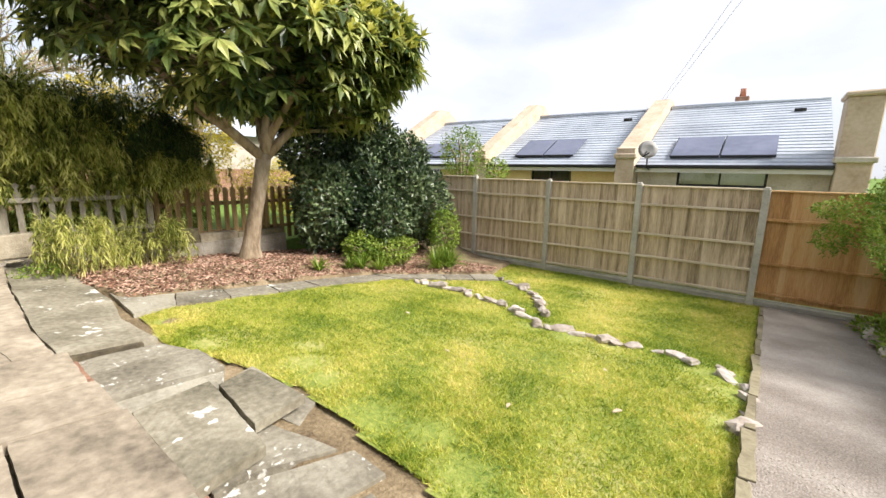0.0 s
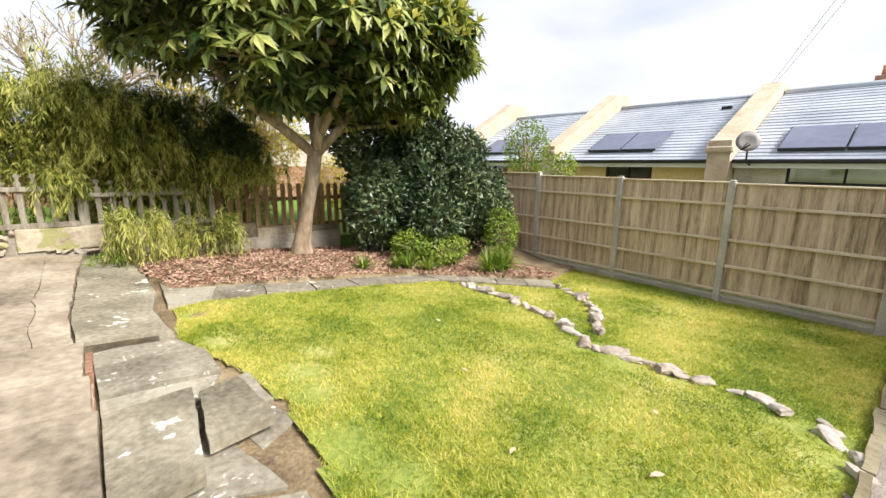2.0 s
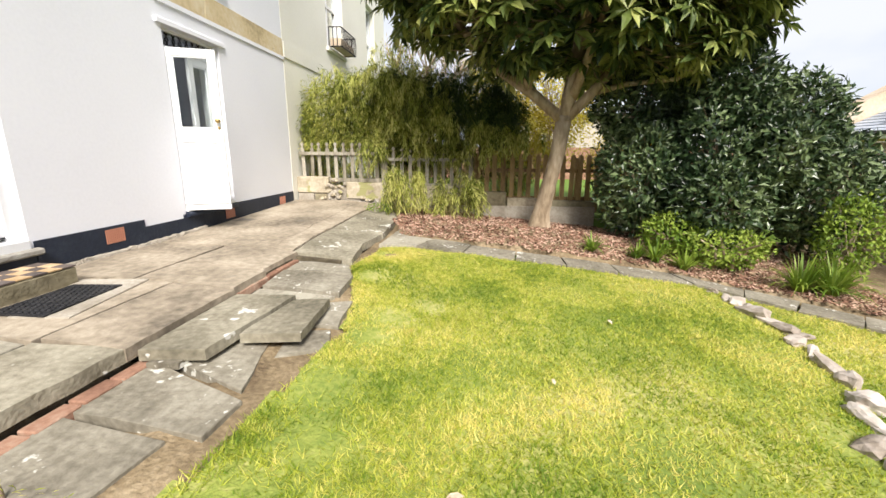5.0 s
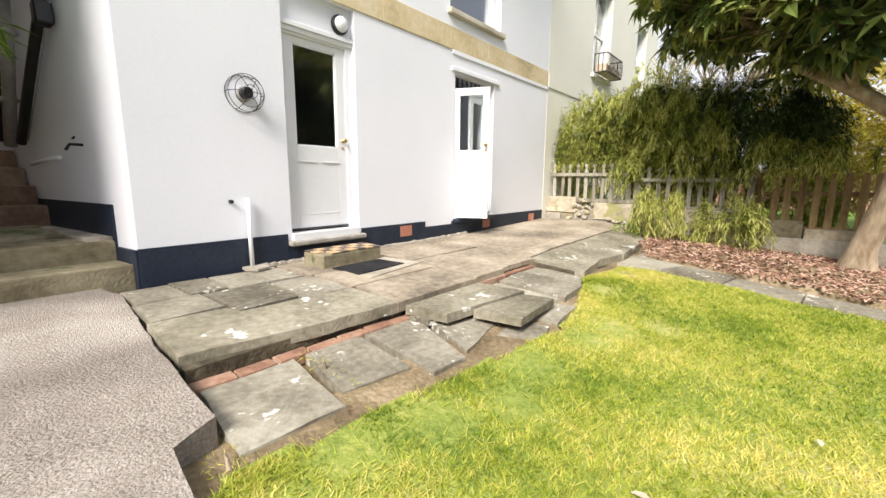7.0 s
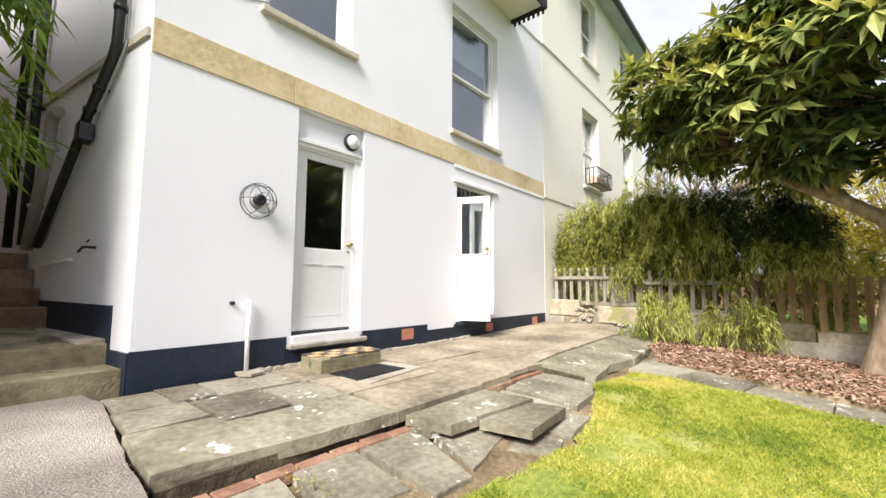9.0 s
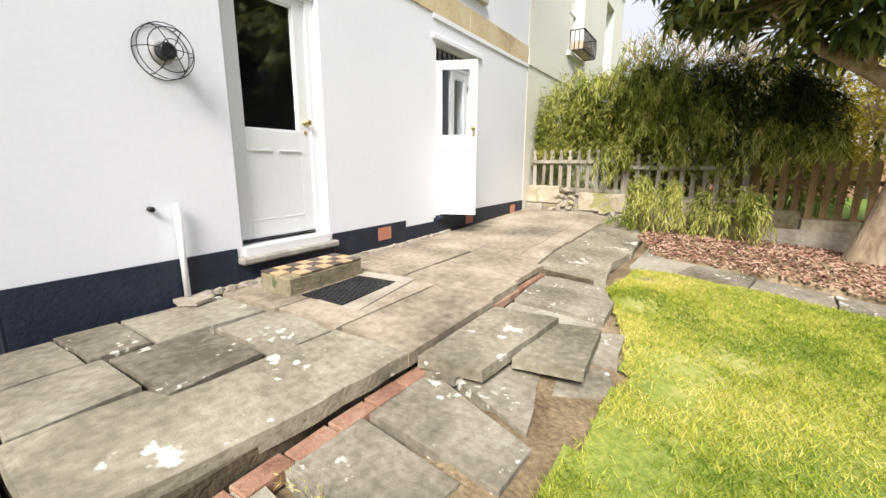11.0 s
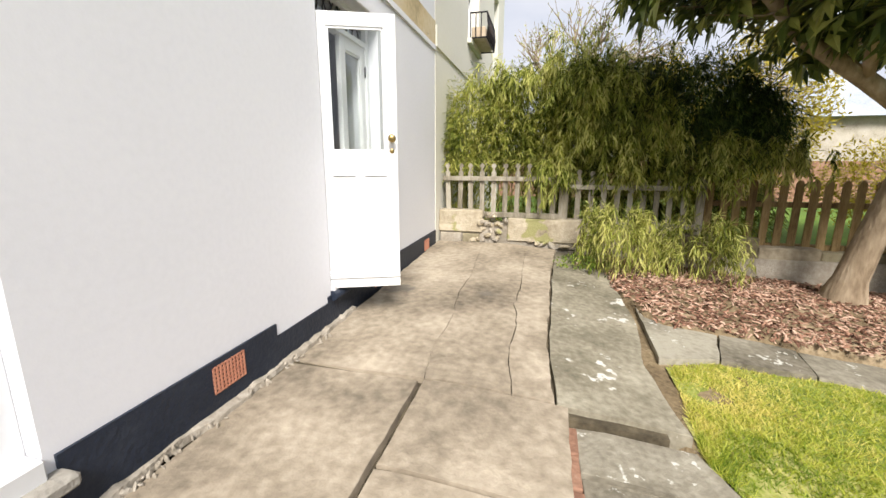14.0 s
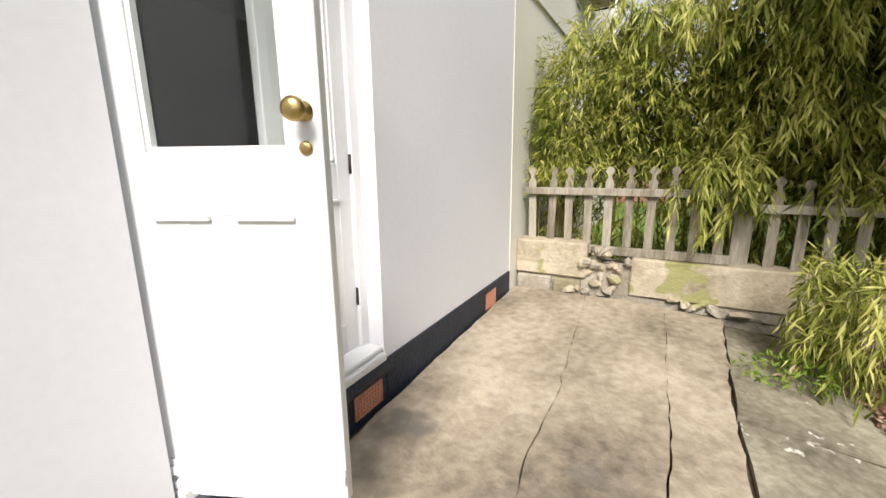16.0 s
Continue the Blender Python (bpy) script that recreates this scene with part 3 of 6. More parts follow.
def door_double():
    d = thing("door_2", "white half-glazed double door with one leaf standing open", "door", kind="structure")
    xa, xb, za, zb = DOOR_B
    yb = Y - 0.09
    part("door_frame", boxes((xa, xa + 0.06, yb - 0.09, yb, za + 0.05, zb), (xb - 0.06, xb, yb - 0.09, yb, za + 0.05, zb), (xa + 0.06, xb - 0.06, yb - 0.09, yb, 2.27, 2.31), (xa + 0.06, xb - 0.06, yb - 0.09, yb, zb - 0.03, zb), bevel=0.003), white_paint, d)
    t = part("fanlight_pane", boxes((xa + 0.06, xb - 0.06, yb - 0.05, yb - 0.045, 2.31, zb - 0.03)), glass, d)
    t.visible_shadow = False
    bm = bmesh.new()
    for i in range(9):
        x = xa + 0.1 + i * 0.115
        tube(bm, [(x, yb - 0.04, 2.31), (x + 0.05, yb - 0.04, 2.39), (x, yb - 0.04, 2.47)], 0.006, 5)
        tube(bm, [(x + 0.05, yb - 0.04, 2.31), (x, yb - 0.04, 2.39), (x + 0.05, yb - 0.04, 2.47)], 0.006, 5)
    part("leading", bm, dark_wood, d, "dark lead pattern of the fanlight")
    part("threshold", boxes((xa + 0.01, xb - 0.01, yb - 0.1, Y + 0.025, za + 0.02, za + 0.07), (xa + 0.01, xb - 0.01, yb - 0.1, Y + 0.0, za + 0.07, za + 0.10), bevel=0.006), white_paint, d)
    part("door_sill", tube(bmesh.new(), [(xa - 0.01, Y + 0.015, za - 0.005), (xb + 0.01, Y + 0.015, za - 0.005)], 0.038, 12), plinth_blue, d, "dark painted rounded stone sill")
    w = 0.55
    leaf = panel_leaf(d, w, 1.92, 1.01, 1.83, 0.085)
    leaf.matrix_basis = pose(xb - 0.012, Y - 0.035, 0.345, 0, 0, 112.5) @ Matrix.Diagonal((1, -1, 1, 1))
    part("drip_moulding", boxes((0.0, w, 0.0, 0.014, 0.075, 0.105), (0.0, w, 0.0, 0.008, 0.105, 0.125), bevel=0.003), white_paint, leaf)
    knob(leaf, w - 0.042, 1.10)
    still = panel_leaf(d, 0.45, 1.895, 0.95, 1.80, 0.085)
    still.matrix_basis = pose(xa + 0.06, yb - 0.02, 0.375)
    bm = bmesh.new()
    for z in (0.25, 0.9, 1.65):
        tube(bm, [(0.0, 0.006, z), (0.0, 0.006, z + 0.09)], 0.008, 8)
    part("hinge", bm, iron, still)


door_single()
door_double()


def sash_window(name, opening, label, meeting, sill_mat=pale_stone, depth=0.1, bars=False, y=Y):
    w = thing(name, label, "window", kind="structure")
    xa, xb, za, zb = opening
    yb = y - depth
    part("window_frame", boxes((xa, xa + 0.07, yb - 0.12, yb, za, zb), (xb - 0.07, xb, yb - 0.12, yb, za, zb), (xa + 0.07, xb - 0.07, yb - 0.12, yb, zb - 0.06, zb), (xa + 0.07, xb - 0.07, yb - 0.12, yb, za, za + 0.06), bevel=0.004), white_paint, w)
    s = 0.045
    for z0, z1, yy in ((za + 0.06, meeting + 0.03, yb - 0.06), (meeting, zb - 0.06, yb - 0.02)):
        sash = part("sash", boxes((xa + 0.07, xa + 0.07 + s, yy - 0.035, yy, z0, z1), (xb - 0.07 - s, xb - 0.07, yy - 0.035, yy, z0, z1), (xa + 0.07 + s, xb - 0.07 - s, yy - 0.035, yy, z1 - s, z1), (xa + 0.07 + s, xb - 0.07 - s, yy - 0.035, yy, z0, z0 + s), bevel=0.003), white_paint, w)
        g = part("pane", boxes((xa + 0.11, xb - 0.11, yy - 0.02, yy - 0.016, z0 + s - 0.004, z1 - s + 0.004)), glass_double, sash)
        g.visible_shadow = False
        if bars:
            xm = (xa + xb) / 2
            part("glazing_bar", boxes((xm - 0.012, xm + 0.012, yy - 0.03, yy - 0.004, z0 + s, z1 - s)), white_paint, sash)
    part("window_sill", boxes((xa - 0.06, xb + 0.06, y - 0.16, y + 0.07, za - 0.075, za), bevel=0.01), sill_mat, w, "weathered stone window sill")
    return w


sash_window("window_1", WIN_A, "tall white sash window of the house", 4.75)
wb = sash_window("window_2", WIN_B, "tall white sash window with a half-drawn blind", 4.33)
part("blind", boxes((-5.5, -4.32, Y - 0.27, Y - 0.265, 4.75, 5.4)), curtain_mat, wb, "pale green half-drawn blind")

# lintel over the double door
structure("trim_lintel", boxes((DOOR_B[0] - 0.12, DOOR_B[1] + 0.1, Y - 0.02, Y + 0.035, 2.50, 2.56), bevel=0.006), render_grey, "thin projecting drip ledge over the double door", "trim")


def balcony():
    b = thing("balcony", "iron balcony with a scrolled railing high on the house", "balcony")
    x0, x1 = -6.1, -3.2
    part("slab", boxes((x0, x1, Y, Y + 0.72, 6.1, 6.2), bevel=0.01), render_cream, b, "pale underside slab")
    part("edge_beam", boxes((x0 - 0.03, x0 + 0.03, Y, Y + 0.75, 6.04, 6.2), (x0, x1, Y + 0.7, Y + 0.75, 6.04, 6.2)), iron, b)
    for i in range(30):
        x = x0 + i * 0.1
        bm = bmesh.new()
        v = [bm.verts.new(p) for p in ((x, Y + 0.74, 6.05), (x + 0.09, Y + 0.74, 6.05), (x + 0.045, Y + 0.74, 5.96), (x, Y + 0.752, 6.05), (x + 0.09, Y + 0.752, 6.05), (x + 0.045, Y + 0.752, 5.96))]
        for q in ((0, 1, 2), (5, 4, 3), (0, 3, 4, 1), (1, 4, 5, 2), (2, 5, 3, 0)):
            bm.faces.new([v[k] for k in q])
        part("valance_tooth", bm, iron, b)
    for i in range(7):
        yy = Y + 0.04 + i * 0.1
        part("valance_tooth", boxes((x0 - 0.03, x0 - 0.018, yy, yy + 0.05, 5.97, 6.05)), iron, b)
    bm = tube(bmesh.new(), [(x0, Y, 7.1), (x0, Y + 0.72, 7.1), (x1, Y + 0.72, 7.1)], 0.018, 6)
    part("rail", bm, iron, b)
    for i in range(26):
        if i < 6:
            p, ax = (x0, Y + 0.06 + i * 0.12), (0, 1)
        else:
            p, ax = (x0 + (i - 6) * 0.145, Y + 0.72), (1, 0)
        bm = bmesh.new()
        tube(bm, [(p[0], p[1], 6.2), (p[0], p[1], 7.1)], 0.009, 5)
        pts = [(p[0] + ax[0] * 0.05 * math.sin(a), p[1] + ax[1] * 0.05 * math.sin(a), 6.65 + 0.35 * a / 3.14 - 0.35) for a in np.linspace(0, 6.28, 9)]
        tube(bm, pts, 0.008, 5)
        part("baluster", bm, iron, b, "scrolled iron baluster")


balcony()

# ---- neighbouring house ----
NX0, NX1 = -15.6, -7.39
nwins = [(-10.9, -9.75, 7.05, 9.0), (-10.9, -9.7, 3.5, 5.6), (-14.2, -13.2, 7.05, 9.0), (-14.2, -13.2, 3.5, 5.6)]
neighbour = thing("neighbour_house", "cream rendered terraced house with tall sash windows and dark eaves", "house")
part("wall", wall_x(NX0, NX1, Y - 0.35, Y + 0.006, -0.3, 9.3, nwins), render_cream, neighbour)
part("wall", boxes((NX0, NX0 + 0.3, -9, Y - 0.35, -0.3, 9.3), (NX0, NX1, -9.3, -9, -0.3, 9.3)), render_cream, neighbour)
part("floor_slab", boxes((NX0, NX1, -9, Y - 0.36, 2.9, 3.0), (NX0, NX1, -9, Y - 0.36, 6.4, 6.5)), room_grey, neighbour)
part("band", boxes((NX0, NX1, Y, Y + 0.03, 2.79, 3.05), (NX0, NX1, Y, Y + 0.04, 6.25, 6.36)), render_cream, neighbour)
part("roof", boxes((NX0 - 0.3, NX1 + 0.02, -10, Y + 0.5, 9.3, 9.38)), slate, neighbour)
part("gutter", boxes((NX0 - 0.35, NX1 + 0.02, Y + 0.42, Y + 0.56, 9.2, 9.34), bevel=0.02), black_plastic, neighbour, "black gutter along the eaves")
for i, wv in enumerate(nwins):
    nw = thing("window", "", "")
    for key in list(nw.keys()):
        del nw[key]
    nw.parent = neighbour
    xa, xb, za, zb = wv
    yb = Y - 0.15
    part("window_frame", boxes((xa, xa + 0.07, yb - 0.1, yb, za, zb), (xb - 0.07, xb, yb - 0.1, yb, za, zb), (xa + 0.07, xb - 0.07, yb - 0.1, yb, zb - 0.07, zb), (xa + 0.07, xb - 0.07, yb - 0.1, yb, za, za + 0.07), (xa + 0.07, xb - 0.07, yb - 0.08, yb - 0.02, (za + zb) / 2 - 0.03, (za + zb) / 2 + 0.03), ((xa + xb) / 2 - 0.015, (xa + xb) / 2 + 0.015, yb - 0.07, yb - 0.03, za + 0.07, zb - 0.07)), white_paint, nw)
    g = part("pane", boxes((xa + 0.07, xb - 0.07, yb - 0.06, yb - 0.055, za + 0.07, zb - 0.07)), glass, nw)
    g.visible_shadow = False
    part("sill", boxes((xa - 0.06, xb + 0.06, Y - 0.16, Y + 0.08, za - 0.08, za)), render_cream, nw)


def window_basket():
    b = thing("window_basket", "small black iron window basket with dry plants", "window basket")
    x0, x1, y0, y1, z0 = -10.85, -9.75, Y + 0.03, Y + 0.34, 3.52
    bm = bmesh.new()
    for z in (z0, z0 + 0.42):
        tube(bm, [(x0, y0, z), (x0, y1, z), (x1, y1, z), (x1, y0, z)], 0.014, 6)
    part("frame", bm, iron, b)
    for i in range(14):
        x = x0 + i * (x1 - x0) / 13
        part("bar", tube(bmesh.new(), [(x, y1, z0), (x, y1 + 0.02, z0 + 0.2), (x, y1, z0 + 0.42)], 0.008, 5), iron, b)
    for i in range(3):
        y = y0 + i * 0.1
        for xx in (x0, x1):
            part("bar", boxes((xx - 0.008, xx + 0.008, y, y + 0.016, z0, z0 + 0.42)), iron, b)
    part("trough", boxes((x0 + 0.04, x1 - 0.04, y0 + 0.02, y1 - 0.03, z0 + 0.0, z0 + 0.2), bevel=0.02), parapet_mat, b, "dry brown planting trough")


window_basket()

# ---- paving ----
# Rubble bed in a dark colour, showing in joints and at the edge.
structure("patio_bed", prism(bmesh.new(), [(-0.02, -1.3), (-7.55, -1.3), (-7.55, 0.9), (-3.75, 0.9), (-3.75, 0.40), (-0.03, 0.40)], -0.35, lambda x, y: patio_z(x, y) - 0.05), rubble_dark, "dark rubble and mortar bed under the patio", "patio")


def slab(name, poly, z1, thick, material, parent, wob=0.006, gap=0.008, label=""):
    cx, cy = sum(p[0] for p in poly) / len(poly), sum(p[1] for p in poly) / len(poly)
    rng = random.Random(int(1000 * abs(cx) + 77 * abs(cy)))
    pts = []
    for i in range(len(poly)):
        (xa, ya), (xb, yb) = poly[i], poly[(i + 1) % len(poly)]
        fine = gap < 0.004
        k = max(1, int(((xb - xa) ** 2 + (yb - ya) ** 2) ** 0.5 / (0.07 if fine else 0.16)))
        for j in range(k):
            f = j / k
            px, py = xa + (xb - xa) * f, ya + (yb - ya) * f
            if fine:
                q = Vector((px * 9.0, round(py * 4) * 3.0, 2.0))
                amp = 1.0 if len(poly) > 6 else 0.25
                pts.append((px, py + amp * (0.03 * noise.noise(q) + 0.012 * noise.noise(q * 3.1))))
            else:
                r = 0.0 if j == 0 else 0.009
                pts.append((px + rng.uniform(-r, r), py + rng.uniform(-r, r)))
    s = [(x + (cx - x) / max(0.05, abs(cx - x) + abs(cy - y)) * gap, y + (cy - y) / max(0.05, abs(cx - x) + abs(cy - y)) * gap) for x, y in pts]
    top = z1 if callable(z1) else (lambda x, y: z1)
    tz, tx, ty = rng.uniform(-wob, wob), rng.uniform(-wob, wob), rng.uniform(-wob, wob)
    bm = prism(bmesh.new(), s, lambda x, y: top(x, y) - thick, lambda x, y: top(x, y) + tz + tx * (x - cx) + ty * (y - cy), 0.0015, 0.007)
    return part(name, bm, material, parent, label)


def rect(x0, x1, y0, y1, j=0.012):
    r = random.Random(int(abs(x0 * 331 + y0 * 97) * 10))
    u = lambda: r.uniform(-j, j)
    return [(x0 + u(), y0 + u()), (x1 + u(), y0 + u()), (x1 + u(), y1 + u()), (x0 + u(), y1 + u())]


patio = thing("patio", "raised terrace of weathered stone flags and concrete along the house", "patio", kind="structure")
FLAGS = [(-0.10, -0.43, -1.18, -0.71), (-0.45, -0.72, -1.2, -0.72), (-0.74, -1.36, -1.2, -0.66), (-0.07, -0.50, -0.69, -0.24), (-0.50, -0.98, -0.66, -0.10), (-1.0, -1.40, -0.62, -0.06)]
for q in FLAGS:
    slab("flag", rect(*q), patio_z, 0.06, flag_stone, patio)
slab("flag", [(-0.03, -0.22), (-0.48, -0.2), (-0.52, -0.08), (-1.42, -0.04), (-1.5, 0.46), (-0.7, 0.42), (-0.02, 0.33)], lambda x, y: patio_z(x, y) + 0.004, 0.09, lichen_stone, patio)
for q in ((-1.40, -2.48, -1.24, -0.62), (-1.42, -2.5, -0.60, -0.06), (-1.46, -2.5, -0.04, 0.46), (-2.52, -3.76, -1.24, -0.42), (-2.52, -3.06, -0.40, 0.44), (-3.08, -3.78, -0.40, 0.40)):
    slab("flag", rect(*q, 0.006), patio_z, 0.08, pad_concrete, patio, 0.003, 0.003)
# far pad, split by two long cracks
slab("flag", [(-3.8, -1.26), (-7.5, -1.28), (-7.5, -0.62), (-6.6, -0.56), (-5.9, -0.50), (-5.3, -0.52), (-4.7, -0.44), (-4.2, -0.47), (-3.8, -0.40)], patio_z, 0.1, pad_concrete, patio, 0.001, 0.001)
slab("flag", [(-3.8, -0.397), (-4.2, -0.466), (-4.7, -0.434), (-5.3, -0.513), (-5.9, -0.494), (-6.6, -0.556), (-7.5, -0.618), (-7.5, 0.0), (-6.4, 0.02), (-5.65, 0.03), (-5.2, 0.005), (-4.75, 0.06), (-4.3, 0.04), (-3.8, 0.10)], patio_z, 0.1, pad_concrete, patio, 0.001, 0.001)
slab("flag", [(-3.8, 0.104), (-4.3, 0.046), (-4.75, 0.07), (-5.2, 0.012), (-5.65, 0.04), (-6.4, 0.024), (-7.5, 0.004), (-7.5, 0.40), (-6.2, 0.32), (-5.3, 0.31), (-4.5, 0.29), (-3.8, 0.33)], patio_z, 0.1, pad_concrete, patio, 0.001, 0.001)
for poly in ([(-3.80, 0.345), (-4.5, 0.307), (-5.12, 0.322), (-5.15, 1.02), (-4.5, 0.93), (-3.79, 1.02)], [(-5.16, 0.324), (-6.12, 0.334), (-6.1, 1.0), (-5.2, 1.03)], [(-6.16, 0.336), (-7.45, 0.412), (-7.4, 1.0), (-6.14, 0.99)]):
    slab("flag", poly, lambda x, y: patio_z(x, y) - 0.012 - 0.03 * max(0, y - 0.4), 0.1, lichen_stone, patio, 0.006)

LOW = -0.135
steps_low = thing("lower_paving", "uneven lower row of old stone flags beside the lawn", "paving", kind="structure")
for poly in ([(-0.05, 0.44), (-0.58, 0.42), (-0.48, 1.13), (0.02, 1.10)], [(-0.64, 0.48), (-1.05, 0.50), (-0.98, 1.08), (-0.53, 1.02)], [(-1.08, 0.50), (-1.58, 0.50), (-1.30, 1.24), (-1.01, 1.22)],
             [(-1.62, 0.5), (-2.3, 0.5), (-1.95, 1.05), (-1.38, 1.18)], [(-1.75, 1.16), (-2.15, 1.08), (-2.22, 1.36), (-1.95, 1.45)], [(-2.2, 1.05), (-2.6, 1.0), (-2.75, 1.36), (-2.26, 1.40)], [(-2.35, 0.47), (-2.86, 0.46), (-2.82, 1.18), (-2.5, 1.02)], [(-2.9, 0.46), (-3.38, 0.44), (-3.34, 1.18), (-2.86, 1.2)], [(-3.42, 0.44), (-3.78, 0.42), (-3.72, 1.02), (-3.37, 1.15)]):
    slab("flag", poly, lambda x, y: LOW - 0.05 * max(0, y - 0.6) + 0.045 * min(1, max(0, -2.2 - x)), 0.08, flag_stone, steps_low, 0.008, 0.012)
loose = slab("loose_slab", [(-1.53, 0.475), (-2.5, 0.48), (-2.54, 0.955), (-1.58, 0.85)], -0.035, 0.075, lichen_stone, None, 0.01, 0.0)
tagged(loose, "thick loose stone slab propped as a step", "stone slab")
loose2 = slab("loose_slab", [(-1.82, 0.91), (-2.46, 0.98), (-2.52, 1.24), (-1.88, 1.29)], -0.06, 0.055, lichen_stone, None, 0.01, 0.0)
tagged(loose2, "smaller loose stone slab lying beside the step", "stone slab")
prop = slab("loose_slab", [(-1.50, 0.54), (-1.72, 0.55), (-1.74, 0.75), (-1.52, 0.72)], -0.105, 0.04, flag_stone, None, 0.004, 0.0)
tagged(prop, "small broken stone propping the larger slab", "stone slab")
tagged(new("soil_strip", grid_mesh("soil_strip", -6.0, 0.5, 0.36, 1.85, 0.09, lambda x, y: (-0.2 if y < 0.95 else lawn_z(x, y) - 0.045 if x > -3.6 else lawn_z(x, y) - 0.02) + 0.02 * noise.noise(Vector((x * 4, y * 4, 1))), soil)), "bare dry soil between the flags and the lawn", "soil", kind="structure")


# ---- path ----
PATH_POLY = [(-0.03, -1.42), (-0.1, -1.1), (-0.02, -0.2), (0.02, 0.42), (0.03, 0.92), (0.22, 1.0), (0.24, 1.28), (0.44, 1.6), (0.52, 2.4), (0.55, 5.5), (0.58, 8.84), (1.78, 8.84), (1.75, 5.0), (1.9, 2.0), (1.95, -1.42)]


def path_mesh():
    bm = bmesh.new()
    ring = []
    for i in range(len(PATH_POLY)):
        (xa, ya), (xb, yb) = PATH_POLY[i], PATH_POLY[(i + 1) % len(PATH_POLY)]
        k = max(1, int(((xb - xa) ** 2 + (yb - ya) ** 2) ** 0.5 / 0.12))
        for j in range(k):
            f = j / k
            w = 0.012 if j else 0
            ring.append((xa + (xb - xa) * f + random.uniform(-w, w), ya + (yb - ya) * f + random.uniform(-w, w)))
    prism(bm, ring, lambda x, y: path_z(x, y) - 0.16, path_z, 0, 0.008)
    for y in np.arange(-1.2, 8.8, 0.3):
        g = list(bm.verts) + list(bm.edges) + list(bm.faces)
        bmesh.ops.bisect_plane(bm, geom=g, plane_co=(0, y, 0), plane_no=(0, 1, 0))
    for v in bm.verts:
        top = v.co.z > path_z(v.co.x, v.co.y) - 0.1
        v.co.z = path_z(v.co.x, v.co.y) - (0.0 if top else 0.16) + (0.006 * noise.noise(Vector((v.co.x * 3, v.co.y * 3, 0))))
    bmesh.ops.triangulate(bm, faces=list(bm.faces))
    return bm


structure("path", path_mesh(), path_concrete, "sloping garden path of worn exposed-aggregate concrete", "path")

# ---- mulch bed ----
BED = [(-5.45, 1.25), (-5.5, 2.2), (-5.5, 3.5), (-5.45, 5.0), (-4.9, 6.3), (-4.1, 7.3), (-4.5, 8.9), (-8.2, 8.9), (-8.2, 3.0), (-7.6, 1.0), (-6.2, 0.95)]
tagged(new("mulch_bed", grid_mesh("mulch_bed", -7.9, -3.46, 0.95, 8.9, 0.12, lambda x, y: (bed_z(x, y) if inside(BED, x, y) else lawn_z(x, y) - 0.1) + 0.02 * noise.noise(Vector((x * 3, y * 3, 5))), soil)), "soil of the raised planting bed", "bed", kind="structure")


def mulch_stuff():
    rng = np.random.default_rng(7)
    verts, faces = [], []
    for _ in range(21000):
        x, y = rng.uniform(-7.6, -4.0), rng.uniform(0.95, 7.8)
        if not inside(BED, x, y):
            continue
        z = bed_z(x, y) + 0.02 * noise.noise(Vector((x * 3, y * 3, 5))) + rng.uniform(0.0, 0.025)
        m = Matrix.LocRotScale((x, y, z), Euler((rng.uniform(-0.6, 0.6), rng.uniform(-0.6, 0.6), rng.uniform(0, 6.28))), (rng.uniform(0.015, 0.045), rng.uniform(0.006, 0.014), rng.uniform(0.003, 0.007)))
        k = len(verts)
        verts += [tuple(m @ Vector(c)) for c in ((-1, -1, 0), (1, -0.7, 0), (0.9, 1, 0), (-0.9, 0.8, 0), (0.0, 0.0, 1.6))]
        faces += [(k, k + 1, k + 4), (k + 1, k + 2, k + 4), (k + 2, k + 3, k + 4), (k + 3, k, k + 4)]
    ob = new("bark_mulch", raw_mesh("bark_mulch", verts, faces, mulch_mat))
    tagged(ob, "reddish-brown bark chips covering the planting bed", "mulch", kind="stuff")


mulch_stuff()

edging = thing("bed_edging", "row of flat grey stone edging between lawn and bed", "edging", kind="structure")
EDGE_IN = [(-4.72, 1.08), (-4.92, 1.55), (-4.97, 2.2), (-5.0, 2.9), (-5.03, 3.6), (-5.05, 4.3), (-5.0, 5.25), (-4.7, 5.72), (-4.38, 6.12), (-4.02, 6.55), (-3.68, 6.95)]
EDGE_OUT = [(-6.1, 1.15), (-5.55, 1.75), (-5.45, 2.3), (-5.46, 2.95), (-5.48, 3.6), (-5.5, 4.3), (-5.43, 5.12), (-5.1, 5.95), (-4.75, 6.42), (-4.38, 6.85), (-4.02, 7.28)]
for i in range(len(EDGE_IN) - 1):
    slab("edging_stone", [EDGE_IN[i], EDGE_IN[i + 1], EDGE_OUT[i + 1], EDGE_OUT[i]], lambda x, y: lawn_z(x, y) + 0.025, 0.08, flag_stone, edging, 0.006, 0.012)


# ---- stone lines ----
def rock_mesh(seed, sx, sy, sz):
    rng = random.Random(seed)
    bm = bmesh.new()
    bmesh.ops.create_icosphere(bm, subdivisions=2, radius=1.0)
    for v in bm.verts:
        c = v.co + Vector((rng.uniform(-1, 1), rng.uniform(-1, 1), rng.uniform(-1, 1))) * 0.05
        k = max(abs(c.x), abs(c.y), abs(c.z)) ** 0.8
        n = 1 + 0.34 * noise.noise(c * 1.9 + Vector((seed * 3.1, 0, 0))) + 0.1 * noise.noise(c * 5)
        v.co = Vector((c.x / k * sx, c.y / k * sy, c.z / k * sz)) * n
    return bm


